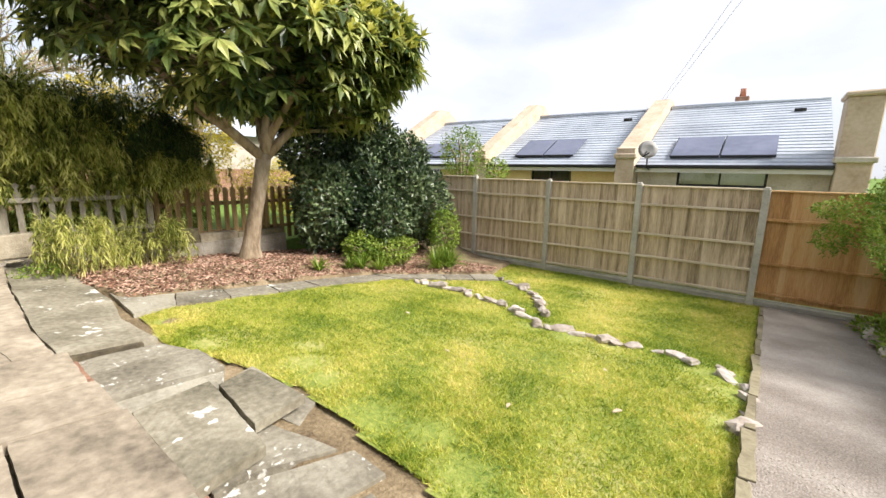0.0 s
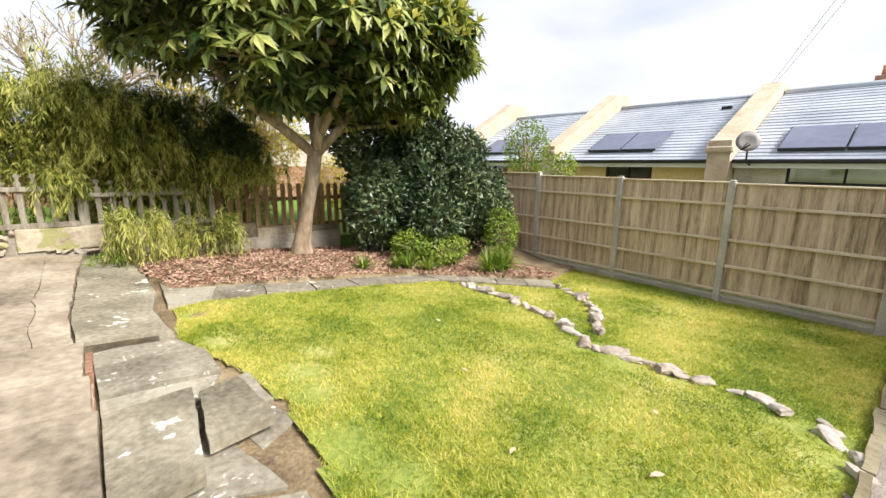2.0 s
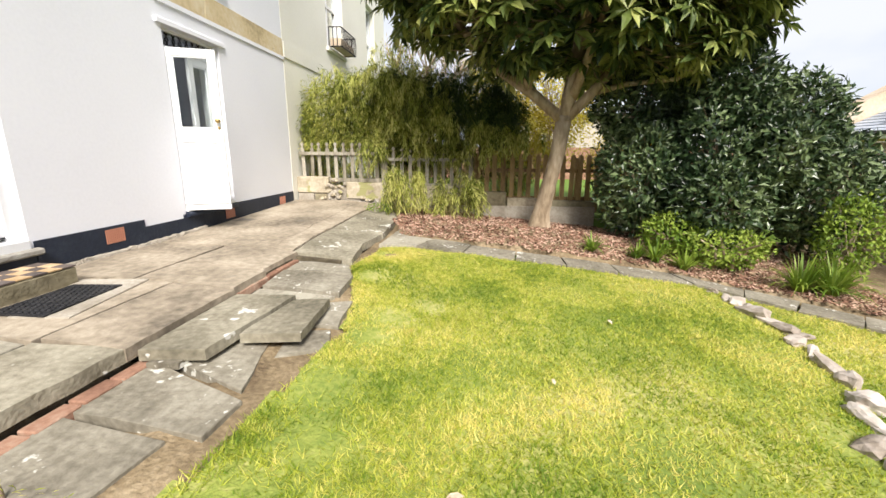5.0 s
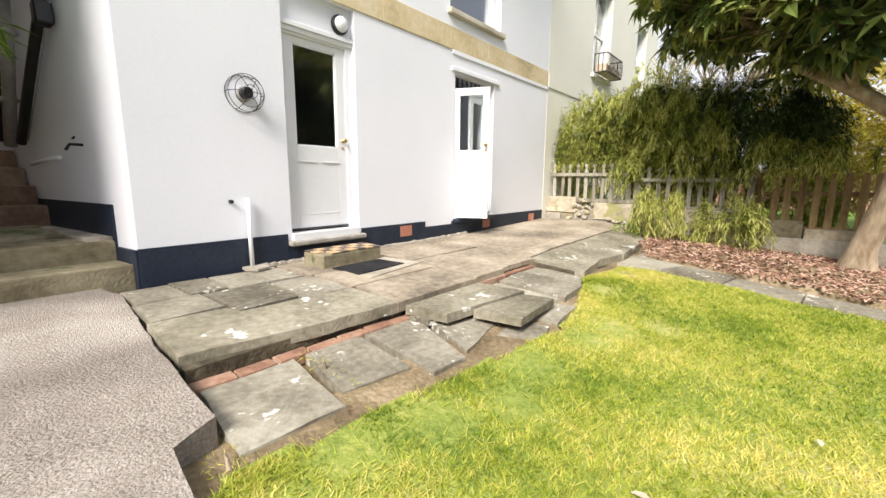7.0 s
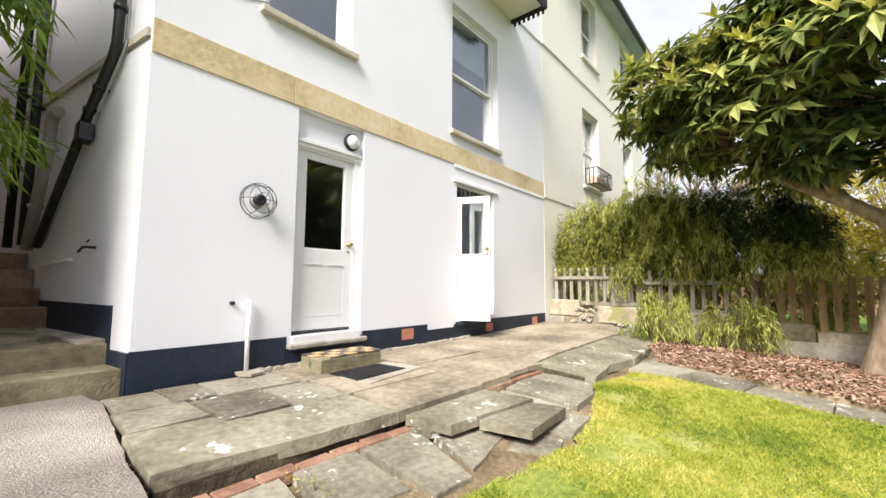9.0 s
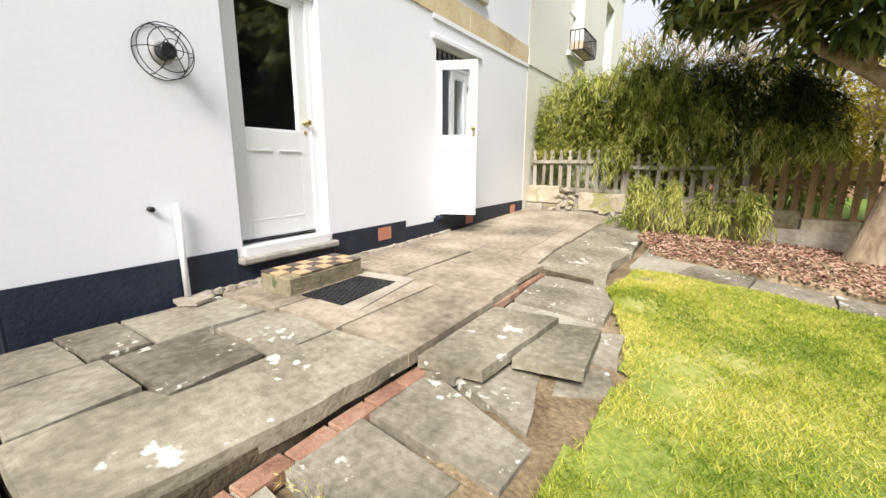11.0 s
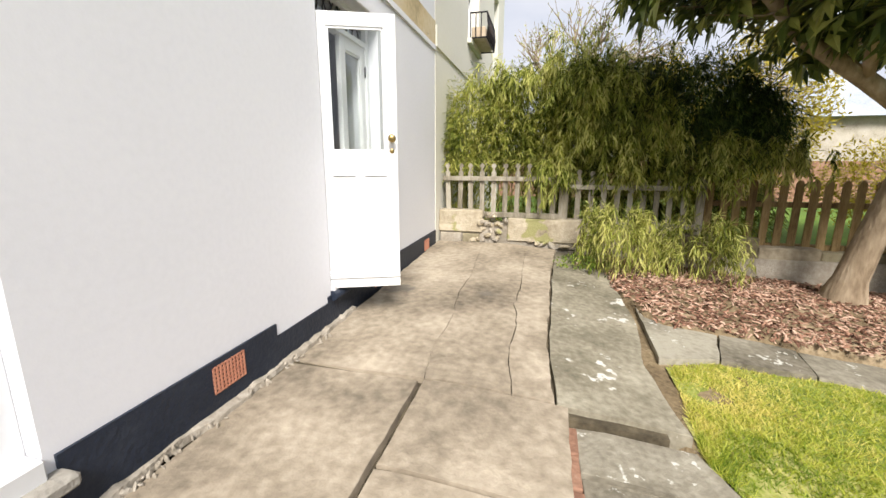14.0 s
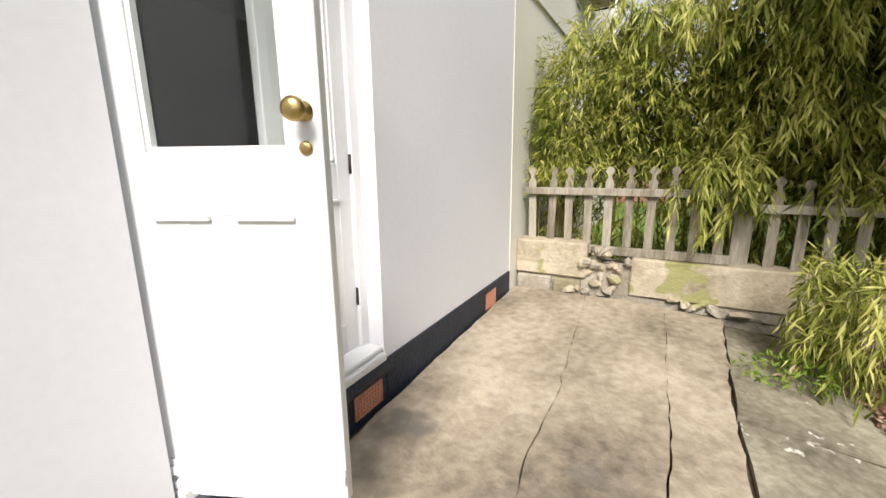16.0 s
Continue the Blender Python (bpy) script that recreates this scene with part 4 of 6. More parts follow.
ROCKS = [mesh_from("stone", rock_mesh(i, 0.11 + 0.035 * (i % 3), 0.075 + 0.015 * (i % 2), 0.045 + 0.012 * (i % 4)), rock_mat) for i in range(9)]


def stone_line(pts, step, label, sc=1.0, seed=3):
    rng = random.Random(seed)
    total, k = 0.0, 0
    for (xa, ya), (xb, yb) in zip(pts, pts[1:]):
        ln = ((xb - xa) ** 2 + (yb - ya) ** 2) ** 0.5
        a = math.atan2(yb - ya, xb - xa)
        n = max(1, round(ln / step))
        for i in range(n):
            f = (i + 0.5) / n
            s = sc * rng.uniform(0.45, 1.1)
            x, y = xa + (xb - xa) * f + rng.uniform(-0.07, 0.07), ya + (yb - ya) * f + rng.uniform(-0.06, 0.06)
            ob = new("stone", rng.choice(ROCKS))
            ob.matrix_basis = Matrix.LocRotScale((x, y, lawn_z(x, y) + 0.012 * s), Euler((rng.uniform(-0.3, 0.3), rng.uniform(-0.3, 0.3), a + rng.uniform(-0.9, 0.9))), (s, s * rng.uniform(0.8, 1.2), s * rng.uniform(0.7, 1.2)))
            tagged(ob, label, "stone", "stones edging the lawn")


stone_line([(-4.9, 5.4), (-4.2, 5.48), (-3.45, 5.45), (-2.5, 5.2), (-1.72, 4.66), (-1.2, 4.74), (-0.65, 4.84), (-0.15, 4.88), (0.3, 4.76), (0.5, 4.3)], 0.19, "rough pale rockery stone set in the lawn", 0.95, 3)
stone_line([(-3.75, 7.1), (-3.0, 6.75), (-2.4, 6.15), (-2.05, 5.5), (-1.85, 5.15)], 0.19, "rough pale rockery stone set in the lawn", 0.95, 4)
stone_line([(0.5, 4.2), (0.5, 3.2)], 0.3, "rough pale stone beside the path", 0.85, 5)
kerb = thing("path_kerb", "thin broken kerb stones between lawn and path", "kerb", kind="structure")
for i in range(9):
    y = 1.75 + i * 0.78
    slab("kerb_stone", rect(0.47 + 0.01 * i, 0.55 + 0.008 * i, y, y + 0.76), lambda x, yy: path_z(x, yy) + 0.015, 0.12, step_stone, kerb, 0.01)


# ---- panel fence ----
FY = 8.92
POSTS = [-9.7, -7.68, -5.64, -3.60, -1.65, 0.39, 2.4, 4.4]
TOPS = [1.40, 1.38, 1.34, 1.29, 1.27, 1.25, 1.23, 1.2]
fence = thing("panel_fence", "close-board timber fence with concrete posts and gravel boards", "fence")
for x, z in zip(POSTS, TOPS):
    bm = boxes((x - 0.055, x + 0.055, FY - 0.06, FY + 0.05, -1.0, z - 0.03), bevel=0.008)
    box(bm, x - 0.04, x + 0.04, FY - 0.045, FY + 0.035, z - 0.032, z, 0.01)
    part("post", bm, post_concrete, fence, "pale grey concrete post")
for i in range(len(POSTS) - 1):
    xa, xb = POSTS[i] + 0.056, POSTS[i + 1] - 0.056
    newer = i >= 5
    zt = min(TOPS[i], TOPS[i + 1]) - 0.06
    zb = -0.72
    part("gravel_board", boxes((xa, xb, FY - 0.025, FY + 0.02, -1.0, zb - 0.005), (xa + 0.02, xb - 0.02, FY - 0.04, FY - 0.02, -0.8, -0.765), bevel=0.004), post_concrete, fence, "grey concrete gravel board")
    x = xa
    n = 20
    w = (xb - xa) / n
    bm0 = boxes((0, w * 1.12, -0.008, 0.004, 0, zt - zb))
    me = mesh_from("board", bm0, fence_new if newer else fence_wood)
    rng = random.Random(i)
    for k in range(n):
        ob = new("board", me)
        ob.parent = fence
        ob.matrix_basis = pose(xa + k * w, FY + 0.012 + (0.006 if k % 2 else 0.0), zb, 0, rng.uniform(-0.25, 0.25), 2.5)
    rails = (zb + 0.03, zb + 0.48, zb + 0.94, zt - 0.38) if not newer else (zb + 0.08, zb + 0.62, zt - 0.5)
    for z in rails:
        bm = boxes((xa, xb, FY - 0.05, FY + 0.004, z, z + 0.045), bevel=0.006)
        part("rail", bm, rail_wood if not newer else fence_new, fence)
    part("capping", boxes((xa, xb, FY - 0.035, FY + 0.035, zt, zt + 0.03), bevel=0.006), rail_wood if not newer else fence_new, fence)

# Not seen: added to keep sun off the side wall; dark against bounce.
structure("wall_flank", boxes((2.2, 2.5, -12.0, -0.75, -0.2, 6.4)), step_brown, "unseen plain wall added to shade the side wall and steps", "wall")
# Unseen boundary; its tall second box is added to shade the steps passage.
structure("wall_east", boxes((2.75, 2.9, -1.4, 8.9, -1.0, 1.0), (2.0, 2.15, -8, -1.4, -0.2, 3.3)), fence_wood, "plain unseen boundary behind the hedge beside the path, raised to shade the steps", "wall")

# ---- picket fence and its low wall ----
lowwall = thing("low_wall", "low crumbling stone block wall under the picket fence", "wall", kind="structure")
for x0, y0, y1, z0, z1, mt in ((-7.56, -1.29, -0.64, 0.28, 0.54, pale_block), (-7.54, -1.27, -0.95, 0.10, 0.205, mortar_pale), (-7.55, -0.93, -0.68, 0.10, 0.20, step_stone), (-7.57, -0.28, 0.98, 0.17, 0.44, pale_block), (-7.6, 1.0, 1.9, 0.08, 0.38, pale_block), (-7.64, 1.92, 2.9, 0.0, 0.28, step_stone), (-7.66, 2.92, 3.6, -0.1, 0.16, pale_block), (-7.7, 3.62, 4.6, -0.2, 0.12, step_stone)):
    z0, z1 = z0, z1 + 0.06
    bm = boxes((x0 - 0.22, x0, y0, y1, z0, z1), bevel=0.012)
    bmesh.ops.subdivide_edges(bm, edges=list(bm.edges), cuts=2, use_grid_fill=True)
    for v in bm.verts:
        v.co += Vector((1, 0.4, 0.5)) * 0.018 * noise.noise(v.co * 5)
    part("block", bm, mt, lowwall)
rng = random.Random(14)
for i in range(34):
    bm = bmesh.new()
    bmesh.ops.create_icosphere(bm, subdivisions=1, radius=1.0)
    for v in bm.verts:
        v.co *= 1 + 0.35 * noise.noise(v.co * 1.7 + Vector((i, 0, 0)))
    y, z = (rng.uniform(-0.66, -0.28), rng.uniform(0.14, 0.56)) if i < 20 else (rng.uniform(-1.2, 0.6), rng.uniform(0.12, 0.19))
    part("rubble_stone", bm, pale_block if i % 3 else mortar_pale, lowwall, "", Matrix.LocRotScale((-7.58 + rng.uniform(-0.04, 0.04), y, z), Euler((rng.uniform(0, 3), rng.uniform(0, 3), rng.uniform(0, 3))), (rng.uniform(0.03, 0.05), rng.uniform(0.05, 0.11), rng.uniform(0.025, 0.045))))
part("rubble_core", boxes((-7.86, -7.6, -1.28, 1.0, 0.08, 0.42), (-7.95, -7.62, -1.29, 4.6, -0.3, 0.075)), mortar_pale, lowwall)


def picket_mesh(h, w, fancy):
    bm = bmesh.new()
    if fancy:
        prof = [(-w / 2, 0), (w / 2, 0), (w / 2, h - 0.13), (w * 0.25, h - 0.105), (w * 0.22, h - 0.075), (w * 0.55, h - 0.04), (w * 0.30, h - 0.01), (0, h), (-w * 0.30, h - 0.01), (-w * 0.55, h - 0.04), (-w * 0.22, h - 0.075), (-w * 0.25, h - 0.105), (-w / 2, h - 0.13)]
    else:
        prof = [(-w / 2, 0), (w / 2, 0), (w / 2, h - 0.05), (w * 0.3, h - 0.015), (0, h), (-w * 0.3, h - 0.015), (-w / 2, h - 0.05)]
    a = [bm.verts.new((0, y, z)) for y, z in prof]
    b = [bm.verts.new((0.018, y, z)) for y, z in prof]
    bm.faces.new(a[::-1])
    bm.faces.new(b)
    for i in range(len(prof)):
        j = (i + 1) % len(prof)
        bm.faces.new((a[i], a[j], b[j], b[i]))
    return bm


picket = thing("picket_fence", "old silvered picket fence with pointed tops, overgrown by bamboo", "fence")
me_p = mesh_from("picket", picket_mesh(0.82, 0.068, True), picket_wood)
rng = random.Random(2)
for i in range(20):
    ob = new("picket", me_p)
    ob.parent = picket
    ob.matrix_basis = pose(-7.7, -1.17 + i * 0.167, 0.45 - 0.02 * max(0, i - 7), rng.uniform(-1.5, 1.5), 0, rng.uniform(-4, 4))
part("rail", boxes((-7.68, -7.635, -1.25, 0.5, 1.02, 1.085), bevel=0.005), picket_wood, picket)
part("rail", boxes((-7.68, -7.635, -0.68, 0.42, 0.50, 0.575), bevel=0.005), picket_wood, picket)
part("rail", boxes((-7.68, -7.635, 0.5, 2.2, 0.92, 0.985), bevel=0.005), picket_wood, picket)
part("rail", boxes((-7.68, -7.635, 0.42, 2.2, 0.42, 0.49), bevel=0.005), picket_wood, picket)
for y in (0.46, 2.2):
    part("post", boxes((-7.78, -7.69, y - 0.045, y + 0.045, 0.1, 1.1), bevel=0.006), picket_wood, picket)
picket2 = thing("picket_fence", "brown wooden picket fence behind the tree", "fence")
me_q = mesh_from("picket", picket_mesh(1.12, 0.09, False), picket_brown)
for i in range(34):
    ob = new("picket", me_q)
    ob.parent = picket2
    ob.matrix_basis = pose(-7.86, 2.35 + i * 0.165, -0.05, rng.uniform(-1.2, 1.2), 0, rng.uniform(-3, 3))
for z in (0.18, 0.72):
    part("rail", boxes((-7.92, -7.865, 2.25, 8.0, z, z + 0.07), bevel=0.005), picket_brown, picket2)
for y in (2.3, 4.3, 6.3):
    part("post", boxes((-8.0, -7.92, y - 0.045, y + 0.045, -0.3, 1.0), bevel=0.006), picket_brown, picket2)


# ---- plants ----
def leaf_cloud(name, leaves, material, parent=None, shape=None, label=""):
    """Leaves as (base, direction, normal, length, width): each one a pointed blade of four faces with a fold."""
    verts, faces = [], []
    for b, d, nrm, ln, wd in leaves:
        side = d.cross(nrm)
        side = side.normalized() * wd * 0.5 if side.length > 1e-6 else Vector((wd * 0.5, 0, 0))
        up = side.cross(d).normalized()
        k = len(verts)
        p1 = b + d * ln * 0.45 - up * ln * 0.02
        p2 = b + d * ln - up * ln * 0.16
        verts += [tuple(b), tuple(p1 + side + up * wd * 0.18), tuple(p1), tuple(p1 - side + up * wd * 0.18), tuple(p2)]
        faces += [(k, k + 2, k + 1), (k, k + 3, k + 2), (k + 1, k + 2, k + 4), (k + 2, k + 3, k + 4)]
    me = raw_mesh(name, verts, faces, material)
    ob = new(name, me)
    if parent:
        ob.parent = parent
    if label:
        tagged(ob, label)
    ob["kind"] = "stuff"
    return ob


def rvec(rng):
    while True:
        v = Vector((rng.uniform(-1, 1), rng.uniform(-1, 1), rng.uniform(-1, 1)))
        if 0.05 < v.length < 1:
            return v.normalized()


def loquat():
    rng = random.Random(11)
    t = thing("loquat_tree", "spreading evergreen tree with large leathery leaves and a forked pale trunk", "tree")
    base = Vector((-6.95, 3.48, -0.2))
    fork = Vector((-6.72, 3.74, 1.6))
    bm = tube(bmesh.new(), [base - Vector((0, 0, 0.15)), base, base + Vector((0.01, 0.02, 0.25)), base + Vector((0.03, 0.12, 0.8)), base + Vector((0.08, 0.22, 1.3)), fork + Vector((0, 0, 0.1))], [0.27, 0.20, 0.145, 0.128, 0.125, 0.13], 14)
    for v in bm.verts:
        v.co += (v.co - Vector((-6.86, 3.6, v.co.z))) * 0.16 * noise.noise(v.co * Vector((5, 5, 1.4)).length * 0.4)
    part("trunk", bm, bark, t)
    limbs = [
        [fork, fork + Vector((-0.05, -0.55, 0.45)), fork + Vector((0.05, -1.2, 0.85)), fork + Vector((0.15, -1.9, 1.6)), fork + Vector((0.4, -2.5, 1.9))],
        [fork, fork + Vector((0, 0.12, 0.7)), fork + Vector((0.0, 0.22, 1.5)), fork + Vector((0.2, 0.5, 2.4)), fork + Vector((0.3, 0.6, 3.0))],
        [fork, fork + Vector((0.1, 0.45, 0.5)), fork + Vector((0.15, 1.0, 1.2)), fork + Vector((0.3, 1.9, 2.0)), fork + Vector((0.4, 2.9, 2.5))],
        [fork + Vector((0, 0.1, 0.35)), fork + Vector((0.5, 0.2, 0.9)), fork + Vector((1.2, 0.3, 1.6)), fork + Vector((2.0, 0.4, 2.2))],
        [fork + Vector((0, 0, 0.3)), fork + Vector((-0.6, 0.2, 1.0)), fork + Vector((-1.4, 0.4, 1.9)), fork + Vector((-2.0, 0.6, 2.5))],
        [fork + Vector((0, 0.3, 0.4)), fork + Vector((0.1, 0.9, 0.55)), fork + Vector((0.2, 1.6, 0.6)), fork + Vector((0.3, 2.2, 0.9))],
        [fork + Vector((0, -0.6, 0.5)), fork + Vector((0.4, -0.8, 1.2)), fork + Vector((0.9, -1.2, 2.0)), fork + Vector((1.2, -1.5, 2.6))],
    ]
    rad = ([0.095, 0.085, 0.07, 0.05, 0.025], [0.11, 0.095, 0.08, 0.055, 0.03], [0.085, 0.08, 0.06, 0.045, 0.02], [0.08, 0.06, 0.045, 0.02], [0.08, 0.06, 0.045, 0.02], [0.05, 0.04, 0.03, 0.015], [0.06, 0.05, 0.035, 0.015])
    for pts, r in zip(limbs, rad):
        part("limb", tube(bmesh.new(), pts, r, 10), bark, t)
    centre, radii = Vector((-6.55, 3.85, 3.5)), Vector((1.95, 3.05, 1.42))
    old, young, twigs = [], [], bmesh.new()
    def rosette(p, out, grow):
        n = rng.randint(9, 13)
        up = (out * 0.6 + Vector((0, 0, 0.8))).normalized()
        a0 = rng.uniform(0, 6.28)
        u = up.orthogonal().normalized()
        v = up.cross(u)
        for k in range(n):
            a = a0 + k * 2.4
            tilt = rng.uniform(-0.55, 0.35)
            d = ((u * math.cos(a) + v * math.sin(a)) + up * tilt).normalized()
            ln = rng.uniform(0.21, 0.35)
            old.append((p + d * 0.02, d, up, ln, ln * rng.uniform(0.30, 0.38)))
        if grow:
            for k in range(rng.randint(4, 6)):
                a = a0 + k * 1.3
                d = ((u * math.cos(a) + v * math.sin(a)) * 0.55 + up).normalized()
                ln = rng.uniform(0.14, 0.25)
                young.append((p + up * 0.02, d, (d.cross(up)).cross(d) if d.cross(up).length > 0.01 else u, ln, ln * 0.32))
    made = 0
    while made < 1900:
        d = rvec(rng)
        rr = rng.uniform(0.62, 1.0) ** 0.6
        lump = 1 + 0.20 * noise.noise(d * 2.3 + Vector((4, 1, 2))) + 0.08 * noise.noise(d * 6)
        p = centre + Vector((d.x * radii.x, d.y * radii.y, d.z * radii.z)) * rr * lump
        if d.z < -0.25 and rng.random() < 0.35:
            continue
        if p.z < (2.75 if p.y < 2.2 else 2.45 if p.y < 4.2 else 1.75) + 0.3 * noise.noise(p * 1.2):
            continue
        if noise.noise(p * 0.9 + Vector((7, 7, 7))) < -0.42:
            continue
        out = (p - centre).normalized()
        rosette(p, out, d.z > -0.15 and rng.random() < 0.75 and rr > 0.78)
        made += 1
        if made % 5 == 0:
            q = centre + (p - centre) * 0.55 + Vector((0, 0, -0.3))
            tube(twigs, [q, (p + q) / 2 + Vector((0, 0, -0.08)), p], [0.016, 0.011, 0.006], 5, False)
    part("twig", twigs, bark, t)["kind"] = "stuff"
    leaf_cloud("crown", old, leaf_dark, t, label="large dark green ribbed leaves in rosettes")
    leaf_cloud("young_leaves", young, leaf_young, t, label="pale yellow-green young leaf tips")


loquat()


def bushy(name, label, cat, blobs, count, ln, ratio, material, seed, droop=0.0, trunk=True, twigs=True):
    """A bush from overlapping lumps: leaves on twigs over a loose inner mass."""
    rng = random.Random(seed)
    t = thing(name, label, cat)
    tot = sum(b[3] * b[4] + b[4] * b[5] for b in blobs)
    leaves, tw = [], bmesh.new()
    for bx, by, bz, rx, ry, rz in blobs:
        n = int(count * (rx * ry + ry * rz) / tot)
        c = Vector((bx, by, bz))
        for i in range(n):
            d = rvec(rng)
            rr = rng.uniform(0.45, 1.0) ** 0.45
            lump = 1 + 0.3 * noise.noise(d * 3 + c) + 0.2 * noise.noise(d * 8 + c)
            p = c + Vector((d.x * rx, d.y * ry, d.z * rz)) * rr * lump
            dd = (d * 0.6 + rvec(rng) * 0.8 + Vector((0, 0, 0.15 - droop))).normalized()
            l0 = ln * rng.uniform(0.65, 1.25)
            leaves.append((p, dd, (d + rvec(rng) * 0.7 + Vector((0, 0, 0.4))).normalized(), l0, l0 * ratio))
            if twigs and i % 90 == 0:
                tube(tw, [c + Vector((0, 0, -rz * 0.5)), (c + p) / 2, p], [0.012, 0.008, 0.004], 4, False)
    if trunk:
        b = blobs[0]
        for k in range(4):
            a = k * 1.57 + 0.4
            tube(tw, [(b[0] + 0.08 * math.cos(a), b[1] + 0.08 * math.sin(a), min(q[2] - q[5] for q in blobs) - 0.25), (b[0] + 0.2 * math.cos(a), b[1] + 0.2 * math.sin(a), b[2]), (b[0] + 0.5 * math.cos(a), b[1] + 0.5 * math.sin(a), b[2] + b[5] * 0.5)], [0.035, 0.025, 0.012], 6, False)
    if twigs:
        part("stem", tw, bark, t)["kind"] = "stuff"
    leaf_cloud("foliage", leaves, material, t)
    return t


bushy("evergreen_shrub", "large dense dark green evergreen shrub under the tree", "shrub",
      [(-6.8, 6.4, 0.9, 0.85, 1.35, 1.25), (-6.75, 5.1, 0.75, 0.6, 0.75, 0.95), (-6.35, 7.6, 0.55, 0.7, 0.65, 0.95), (-7.0, 6.2, 2.1, 0.7, 0.9, 0.75), (-7.1, 5.0, 1.95, 0.6, 0.75, 0.75), (-6.6, 7.25, 1.65, 0.55, 0.6, 0.6), (-6.15, 6.0, 0.4, 0.55, 0.7, 0.65), (-6.95, 5.5, 2.6, 0.6, 0.8, 0.5), (-6.1, 6.8, 1.1, 0.45, 0.5, 0.5)], 46000, 0.125, 0.42, leaf_shrub, 21)
bushy("variegated_shrub", "low shrub with yellow-green leaves at the bed edge", "shrub", [(-5.75, 6.0, -0.25, 0.35, 0.6, 0.3), (-5.55, 7.5, 0.0, 0.35, 0.4, 0.6), (-6.0, 5.3, -0.1, 0.3, 0.4, 0.3)], 5200, 0.07, 0.5, leaf_light, 22)
bushy("young_tree", "slender young tree with fresh leaves by the fence", "tree", [(-6.6, 9.6, 1.9, 0.6, 0.7, 0.75), (-5.4, 9.5, 1.45, 0.35, 0.4, 0.35)], 2600, 0.08, 0.45, leaf_light, 23)


def strap_clump(x, y, n, ln, seed, material=leaf_light, label="clump of arching strap-shaped green leaves"):
    rng = random.Random(seed)
    z0 = bed_z(x, y)
    verts, faces = [], []
    for i in range(n):
        a, l0 = rng.uniform(0, 6.28), ln * rng.uniform(0.6, 1.1)
        lean = rng.uniform(0.3, 0.95)
        w = rng.uniform(0.010, 0.018)
        dx, dy = math.cos(a), math.sin(a)
        k = len(verts)
        bx, by = x + dx * 0.04 * rng.random(), y + dy * 0.04 * rng.random()
        for s in range(5):
            f = s / 4
            r = l0 * lean * f
            z = z0 + l0 * (f * (1.35 - 0.4 * lean) - f * f * 0.9 * lean)
            ww = w * (1 - f ** 2) + 0.001
            verts += [(bx + dx * r - dy * ww, by + dy * r + dx * ww, z), (bx + dx * r + dy * ww, by + dy * r - dx * ww, z)]
        faces += [(k + 2 * s, k + 2 * s + 1, k + 2 * s + 3, k + 2 * s + 2) for s in range(4)]
    ob = new("strap_leaf_plant", raw_mesh("strap_leaf_plant", verts, faces, material))
    tagged(ob, label, "plant", "strap-leaved plants in the bed")


for x, y, n, ln, s in ((-5.75, 4.1, 50, 0.36, 1), (-5.65, 5.0, 70, 0.42, 2), (-5.5, 5.35, 60, 0.42, 3), (-5.05, 6.6, 110, 0.6, 4), (-4.95, 6.9, 110, 0.6, 5), (-5.2, 7.15, 90, 0.62, 6), (-5.7, 4.75, 40, 0.32, 7)):
    strap_clump(x, y, n, ln, s)


def bamboo(name, label, blobs, count, seed, canes, ln=0.13, material=leaf_bamboo):
    """Drooping sprays of narrow leaves over thin canes."""
    rng = random.Random(seed)
    t = thing(name, label, "bamboo")
    leaves = []
    tot = sum(b[3] * b[4] + b[4] * b[5] + b[3] * b[5] for b in blobs)
    for bx, by, bz, rx, ry, rz in blobs:
        c = Vector((bx, by, bz))
        n = int(count * (rx * ry + ry * rz + rx * rz) / tot / 7)
        for i in range(n):
            d = rvec(rng)
            rr = rng.uniform(0.5, 1.0) ** 0.5
            lump = 1 + 0.38 * noise.noise(d * 2.4 + c * 1.7) + 0.22 * noise.noise(d * 6 + c)
            p = c + Vector((d.x * rx, d.y * ry, d.z * rz)) * rr * lump
            hang = (Vector((d.x, d.y, 0)) * 0.6 + Vector((0.25, 0, -0.55 + 0.5 * max(0, d.z))) + rvec(rng) * 0.35).normalized()
            for k in range(rng.randint(5, 9)):
                q = p + hang * (k * 0.035) + rvec(rng) * 0.02
                dd = (hang + rvec(rng) * 0.75 + Vector((0, 0, -0.2))).normalized()
                l0 = ln * rng.uniform(0.6, 1.25)
                leaves.append((q, dd, (rvec(rng) + Vector((0, 0, 1.2)) + d * 0.4).normalized(), l0, l0 * 0.14))
    for i in range(canes):
        b = rng.choice(blobs)
        x, y = b[0] + rng.uniform(-0.3, 0.3) * b[3], b[1] + rng.uniform(-0.8, 0.8) * b[4]
        zt = b[2] + b[5] * rng.uniform(0.4, 1.0)
        part("cane", tube(bmesh.new(), [(x, y, -0.1), (x + 0.02, y, zt * 0.5), (x + rng.uniform(0.0, 0.2), y + rng.uniform(-0.15, 0.15), zt * 0.85)], [0.010, 0.008, 0.004], 5, False), cane_mat, t)
    leaf_cloud("leaves", leaves, material, t, label="narrow drooping yellow-green leaves")
    return t


